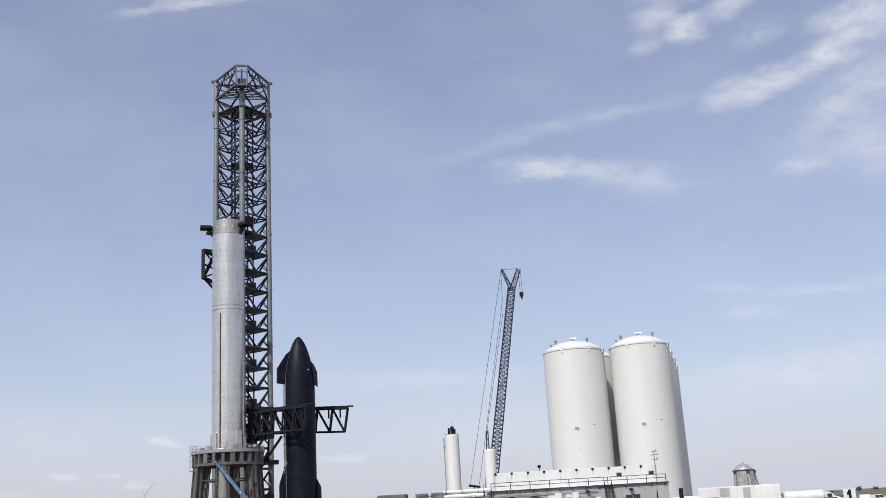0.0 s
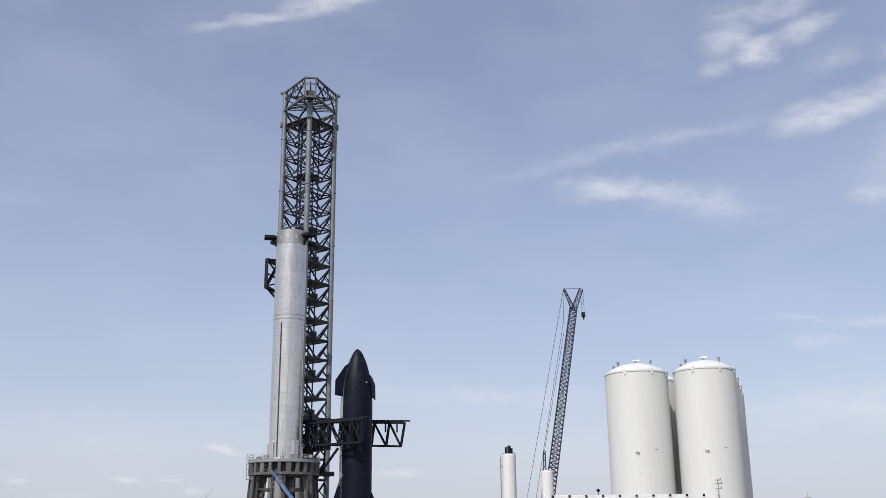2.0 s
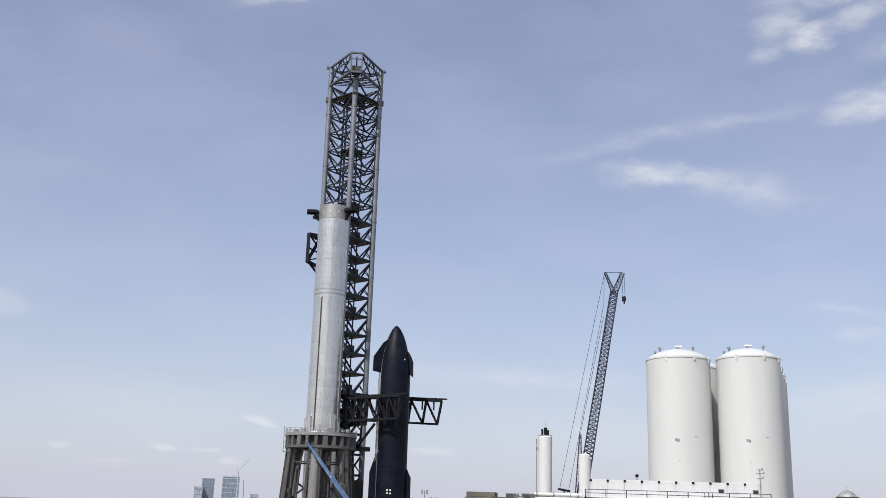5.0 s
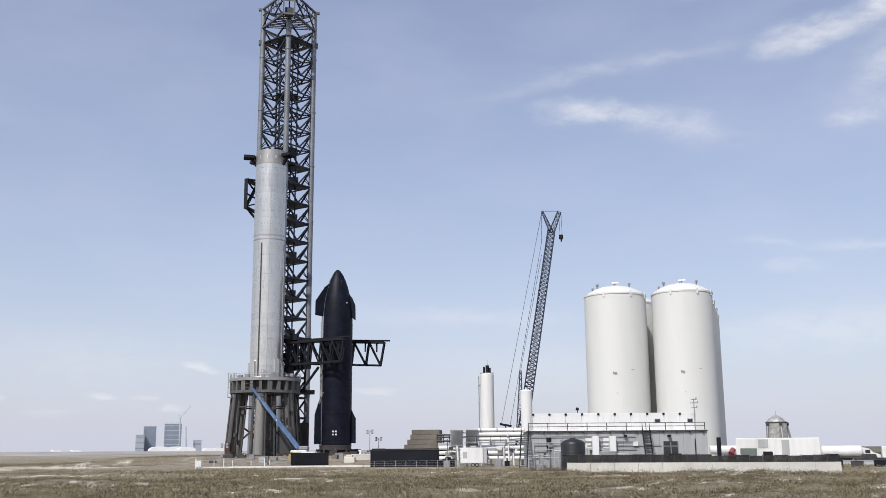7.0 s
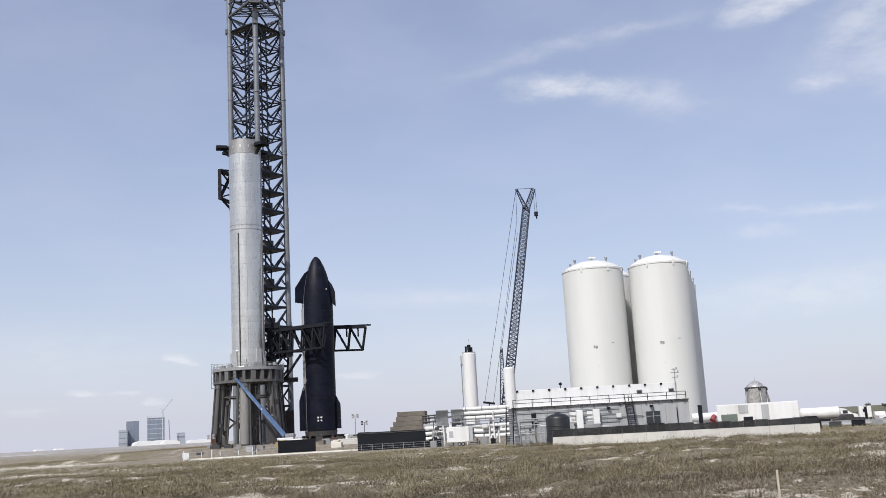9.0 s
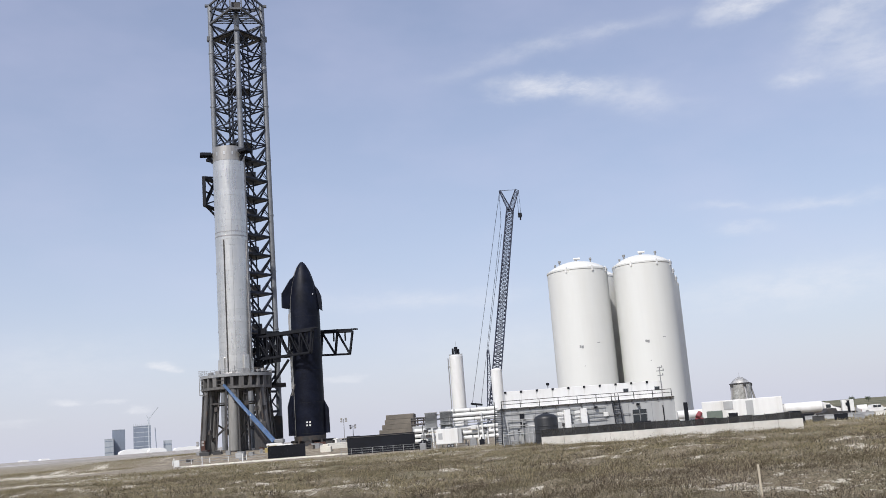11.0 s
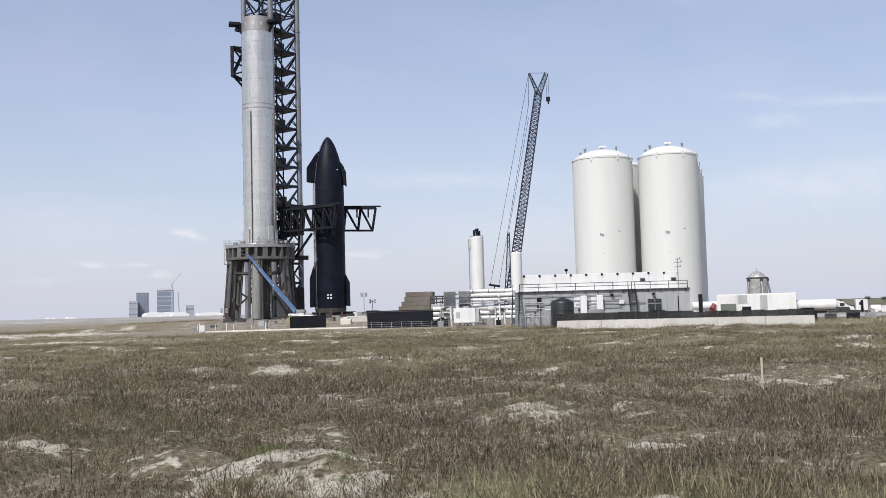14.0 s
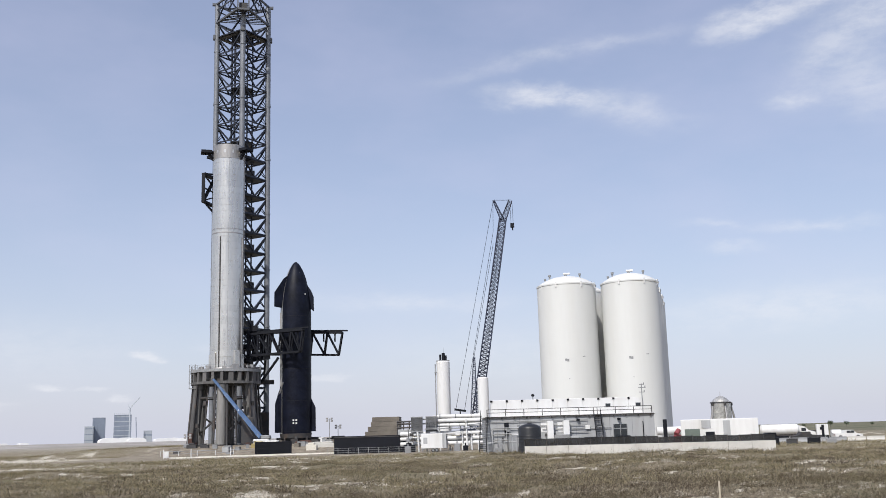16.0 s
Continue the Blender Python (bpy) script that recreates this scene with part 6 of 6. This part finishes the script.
# ---- far buildings on the skyline ----
def build_far():
    def block(az0, az1, d, zt, m, label, bands):
        (x0, y0), (x1, y1) = polar(az0, d), polar(az1, d)
        W = math.hypot(x1 - x0, y1 - y0)
        th = thing("assembly_hall", (x0, y0, 0), math.degrees(math.atan2(y1 - y0, x1 - x0)), label, "building", "far halls")
        part("wall", Geo().box((0, 0, -2), (W, W * 0.9, zt), 0.3), m, th)
        part("roof_edge", Geo().box((-0.4, -0.4, zt), (W + 0.4, W * 0.9, zt + 1.5)), M_HANGARLIGHT, th)
        for i in range(bands):
            z = zt * (i + 0.6) / bands
            part("window_band", Geo().box((0.5, -0.25, z), (W - 0.5, 0.2, z + zt / bands * 0.16)), M_HANGAR if m is M_HANGARLIGHT else M_HANGARLIGHT, th)
        for i in range(4):
            x = W * (i + 0.5) / 4
            part("cladding_rib", Geo().box((x - 0.35, -0.5, 0), (x + 0.35, 0, zt)), m, th)
        return th, W
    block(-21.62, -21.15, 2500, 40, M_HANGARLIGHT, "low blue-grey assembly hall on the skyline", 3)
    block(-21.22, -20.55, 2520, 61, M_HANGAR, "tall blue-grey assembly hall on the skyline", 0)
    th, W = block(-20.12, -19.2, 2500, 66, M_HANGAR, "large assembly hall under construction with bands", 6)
    for i in range(9):
        part("roof_stub", Geo().box((W * i / 9, 0, 67), (W * i / 9 + 1.0, 1, 72)), M_HANGARLIGHT, th)
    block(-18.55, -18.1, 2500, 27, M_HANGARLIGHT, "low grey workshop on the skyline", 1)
    x, y = polar(-19.3, 2480)
    c = thing("tower_crane", (x, y, 0), 0, "distant construction crane beside the far hall", "crane")
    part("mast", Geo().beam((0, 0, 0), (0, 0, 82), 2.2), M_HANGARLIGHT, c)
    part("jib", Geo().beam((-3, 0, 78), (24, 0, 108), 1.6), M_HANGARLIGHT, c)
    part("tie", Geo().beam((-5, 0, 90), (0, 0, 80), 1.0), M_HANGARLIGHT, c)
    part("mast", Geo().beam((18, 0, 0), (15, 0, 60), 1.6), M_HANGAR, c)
    for az, w, h, d in ((-20.25, 48, 11, 2380), (-19.4, 50, 11, 2440), (-18.85, 40, 10, 2400), (-17.6, 26, 7, 2300), (-17.0, 44, 8, 2350), (-16.3, 30, 7, 2350), (-24.6, 20, 4, 2500), (-25.6, 18, 4, 2500)):
        x, y = polar(az, d)
        g = Geo()
        n = 12
        f = [(-w / 2 * math.cos(math.pi * i / n), 0, 2.0 + (h - 2) * math.sin(math.pi * i / n) ** 0.8) for i in range(n + 1)]
        b = [(p[0], 40, p[2]) for p in f]
        g.grid([f, b], wrap=False), g.face([(-w / 2, 0, -2)] + f + [(w / 2, 0, -2)]), g.face([(-w / 2, 0, -2), (-w / 2, 40, -2), b[0], f[0]]), g.face([(w / 2, 0, -2), f[-1], b[-1], (w / 2, 40, -2)])
        solo("fabric_tent", g, M_TENT, (x, y, gz(x, y)), -az + 8, "distant white fabric workshop tent", "tent", "far tents")
    # two small round trees on the far ridge and low bushes
    rnd = random.Random(5)
    for az, d, hh in ((19.55, 760, 4.6), (20.35, 800, 4.2), (21.6, 820, 3.0), (18.2, 850, 2.8), (17.0, 900, 3.0), (15.6, 900, 2.5)):
        x, y = polar(az, d)
        tr = thing("ridge_tree", (x, y, gz(x, y)), 0, "small dark wind-shaped tree on the ridge", "tree", "ridge trees")
        part("trunk", Geo().tube((0, 0, -0.5), (0.2, 0, hh * 0.6), hh * 0.05, hh * 0.03, 7), M_BARK, tr)
        for k in range(3):
            a = k * 2.1
            part("limb", Geo().tube((0.1, 0, hh * 0.4), (math.cos(a) * hh * 0.3, math.sin(a) * hh * 0.3, hh * 0.75), hh * 0.025, hh * 0.01, 5), M_BARK, tr)
        g = Geo()
        for k in range(700):
            a, rr, zz = rnd.uniform(0, 6.28), math.sqrt(rnd.random()) * hh * 0.45, rnd.gauss(0.75, 0.13) * hh
            p = Vector((math.cos(a) * rr, math.sin(a) * rr, zz))
            s = hh * rnd.uniform(0.05, 0.1)
            u = Vector((rnd.gauss(0, 1), rnd.gauss(0, 1), rnd.gauss(0, 1))).normalized() * s
            v = Vector((rnd.gauss(0, 1), rnd.gauss(0, 1), rnd.gauss(0, 1))).normalized() * s
            g.face([p, p + u, p + v])
        part("crown", g, M_LEAF, tr)


M_BARK = mat("grey bark", (0.12, 0.10, 0.08), 0.9, 0.0, 0.2, 3.0)
M_LEAF = mat("dull green leaves", (0.055, 0.075, 0.035), 0.8, 0.0, 0.2, 1.0, island=0.35)
build_far()


# ---- scrub ----
def scrub_material():
    m = bpy.data.materials.new("dry scrub stems")
    m.use_nodes = True
    nt = m.node_tree
    N, L = nt.nodes.new, nt.links.new
    b = nt.nodes["Principled BSDF"]
    b.inputs["Roughness"].default_value = 0.85
    b.inputs["Specular IOR Level"].default_value = 0.15
    geo = N("ShaderNodeNewGeometry")
    ramp = N("ShaderNodeValToRGB")
    stops = [(0.0, (0.016, 0.012, 0.009)), (0.4, (0.064, 0.049, 0.034)), (0.72, (0.150, 0.120, 0.085)), (0.9, (0.29, 0.243, 0.172)), (1.0, (0.46, 0.405, 0.29))]
    while len(ramp.color_ramp.elements) < len(stops):
        ramp.color_ramp.elements.new(0.5)
    for e, (p, c) in zip(ramp.color_ramp.elements, stops):
        e.position, e.color = p, (*c, 1)
    L(geo.outputs["Random Per Island"], ramp.inputs[0])
    tc = N("ShaderNodeTexCoord")
    no = N("ShaderNodeTexNoise")
    no.inputs["Scale"].default_value, no.inputs["Detail"].default_value = 0.16, 5
    L(tc.outputs["Object"], no.inputs["Vector"])
    mr = N("ShaderNodeMapRange")
    for k, v in (("From Min", 0.46), ("From Max", 0.66), ("To Min", 0.0), ("To Max", 0.34)):
        mr.inputs[k].default_value = v
    L(no.outputs[0], mr.inputs["Value"])
    mx = N("ShaderNodeMix")
    mx.data_type = "RGBA"
    mx.blend_type = "MIX"
    L(mr.outputs[0], mx.inputs[0]), L(ramp.outputs[0], mx.inputs[6])
    mx.inputs[7].default_value = (0.145, 0.138, 0.066, 1)
    L(mx.outputs[2], b.inputs["Base Color"])
    return m


M_SCRUB = scrub_material()
M_GRASS = mat("green dune herbs", (0.115, 0.135, 0.05), 0.8, 0.0, 0.2, 2.0, island=0.5)
M_WOODY = mat("dark purple-grey shrub twigs", (0.06, 0.051, 0.049), 0.85, 0.0, 0.3, 1.0, island=0.7, spec=0.15)
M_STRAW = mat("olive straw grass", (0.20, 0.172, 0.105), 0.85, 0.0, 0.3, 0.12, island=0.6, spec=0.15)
M_TUSSOCK = mat("pale dune grass", (0.19, 0.185, 0.095), 0.8, 0.0, 0.2, 2.0, island=0.6)


def tufts(name, label, spots, blades, length, width, spread, dome, material, seed):
    """Short leaning twigs filling a low dome round each spot (x, y, size), all in one mesh."""
    rng = np.random.default_rng(seed)
    base = np.array([(x, y, gz(x, y) - 0.03) for x, y, s in spots])
    size = np.array([s for x, y, s in spots])
    base, size = np.repeat(base, blades, 0), np.repeat(size, blades)
    k = len(base)
    ang, rr = rng.uniform(0, 2 * np.pi, k), np.sqrt(rng.random(k))
    rad = rr * spread * size
    lift = dome * size * (1 - rr ** 2) * rng.random(k)
    root = base + np.stack([np.cos(ang) * rad, np.sin(ang) * rad, lift], 1)
    ln = length * size * rng.uniform(0.4, 1.2, k)
    lean = rng.uniform(0.15, 1.65, k)
    la = ang + rng.normal(0, 0.9, k)
    tip = root + np.stack([np.cos(la) * np.sin(lean) * ln, np.sin(la) * np.sin(lean) * ln, np.cos(lean) * ln], 1)
    wa = rng.uniform(0, np.pi, k)
    wv = np.stack([np.cos(wa), np.sin(wa), np.zeros(k)], 1) * (width * rng.uniform(0.6, 1.4, k))[:, None]
    verts = np.stack([root - wv, root + wv, tip], 1).reshape(-1, 3)
    me = bpy.data.meshes.new(name)
    me.vertices.add(3 * k), me.loops.add(3 * k), me.polygons.add(k)
    me.vertices.foreach_set("co", verts.ravel())
    me.loops.foreach_set("vertex_index", np.arange(3 * k))
    me.polygons.foreach_set("loop_start", np.arange(0, 3 * k, 3))
    me.polygons.foreach_set("loop_total", np.full(k, 3))
    me.update(calc_edges=True)
    me.materials.append(material)
    tagged(new(name, me), label, "scrub", kind="stuff")


def scatter(d0, d1, per, az0, az1, seed, gap, grow, bare=0.7):
    """Spots (x, y, size) in a sector, gathered in clumps with bare gaps between."""
    rng = random.Random(seed)
    area = 0.5 * (d1 * d1 - d0 * d0) * radians(az1 - az0)
    out = []
    for i in range(int(area * per)):
        d, a = math.sqrt(rng.uniform(d0 * d0, d1 * d1)), radians(rng.uniform(az0, az1))
        x, y = d * math.sin(a), d * math.cos(a)
        s = sand(x, y)
        if rng.random() < s ** 1.4 * bare or (d > 100 and s > 0.5):
            continue
        dens = 0.6 * noise.noise((x / 4.5, y / 3.5, 21.0)) + 0.85 * noise.noise((x / 1.6, y / 1.3, 3.0))
        if dens < gap + 0.25 * (rng.random() - 0.5):
            continue
        out.append((x, y, grow * (0.55 + 0.45 * rng.random() + 1.0 * max(dens, 0) + 0.5 * rng.random() ** 6)))
    return out


# rounded shrubs first, then thin litter between them
tufts("scrub", "rounded dry grey-brown shrubs in the foreground", scatter(5, 24, 5.0, -33, 28, 1, -0.16, 1.08, 0.8), 250, 0.13, 0.0045, 0.42, 0.40, M_SCRUB, 11)
tufts("scrub", "rounded dry grey-brown shrubs on the dune flat", scatter(24, 60, 1.8, -32, 28, 2, -0.2, 1.2, 0.9), 210, 0.13, 0.009, 0.62, 0.42, M_SCRUB, 12)
tufts("scrub", "low dry shrubs stretching towards the plant", scatter(60, 128, 0.3, -32, 27, 3, -0.3, 1.25, 0.95), 120, 0.16, 0.022, 1.0, 0.42, M_SCRUB, 13)
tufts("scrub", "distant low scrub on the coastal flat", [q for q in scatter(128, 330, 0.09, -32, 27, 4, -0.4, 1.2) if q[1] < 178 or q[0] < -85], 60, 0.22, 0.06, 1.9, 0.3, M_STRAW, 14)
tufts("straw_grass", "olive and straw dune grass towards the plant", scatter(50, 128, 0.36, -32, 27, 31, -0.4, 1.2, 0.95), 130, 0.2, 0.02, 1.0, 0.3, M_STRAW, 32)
tufts("woody_shrub", "dark purple-grey woody shrubs among paler scrub", [q for q in scatter(9, 40, 1.4, -33, 28, 41, 0.3, 0.9, 1.0) if sand(q[0], q[1]) < 0.3 and math.hypot(q[0] + 2.9, q[1] - 11.0) > 2.4], 150, 0.17, 0.006, 0.5, 0.45, M_WOODY, 42)
tufts("scrub_litter", "thin dry twigs and stalks between the shrubs", scatter(5, 26, 16, -33, 28, 5, -0.6, 0.9, 0.4), 22, 0.11, 0.0038, 0.24, 0.05, M_SCRUB, 17)
tufts("scrub_litter", "thin dry stalks on the open dune flat", scatter(26, 128, 1.6, -32, 28, 6, -0.6, 1.2, 0.4), 20, 0.16, 0.011, 0.5, 0.08, M_SCRUB, 18)
clods = [(x, y, 0.25 + 0.25 * k) for x, y, k in ((q[0], q[1], noise.random()) for q in scatter(6, 34, 7, -33, 28, 8, -2.0, 1.0, 0.0)) if sand(x, y) > 0.2]
tufts("sand_debris", "dark dry plant debris lying on bare sand", clods, 40, 0.15, 0.009, 0.28, 0.18, M_SCRUB, 19)
green_spots = [(-3.75, 13.1, 0.9), (-3.3, 12.4, 0.6), (-3.2, 11.2, 0.8), (-3.0, 10.7, 0.7), (-0.5, 24.2, 1.0), (0.3, 23.8, 0.9), (-8.6, 30.5, 0.8), (-9.5, 40, 1.0), (-1.5, 46, 1.0), (-5.0, 20, 0.6), (3.2, 18, 0.6), (-2.3, 11.7, 0.8), (-1.7, 12.2, 0.9), (-2.0, 11.0, 0.6), (-3.6, 11.2, 0.5), (0.9, 23.0, 0.9)]
tufts("dune_herb", "fresh green herbs growing on the bare sand", green_spots, 260, 0.10, 0.007, 0.34, 0.20, M_GRASS, 15)
grass_spots = [(-0.6, 9.2, 1.0), (-0.2, 9.6, 0.9), (-0.9, 8.8, 1.0), (1.9, 8.4, 1.0), (2.6, 9.6, 0.9), (2.9, 8.9, 1.1), (-0.4, 8.5, 1.0), (0.1, 9.0, 1.1), (0.5, 9.5, 1.0), (3.4, 9.3, 1.1), (3.7, 8.8, 1.0), (3.1, 8.4, 1.0), (1.5, 9.0, 0.9)]
tufts("dune_grass", "pale green dune grass tussocks", grass_spots, 190, 0.56, 0.006, 0.3, 0.04, M_TUSSOCK, 16)
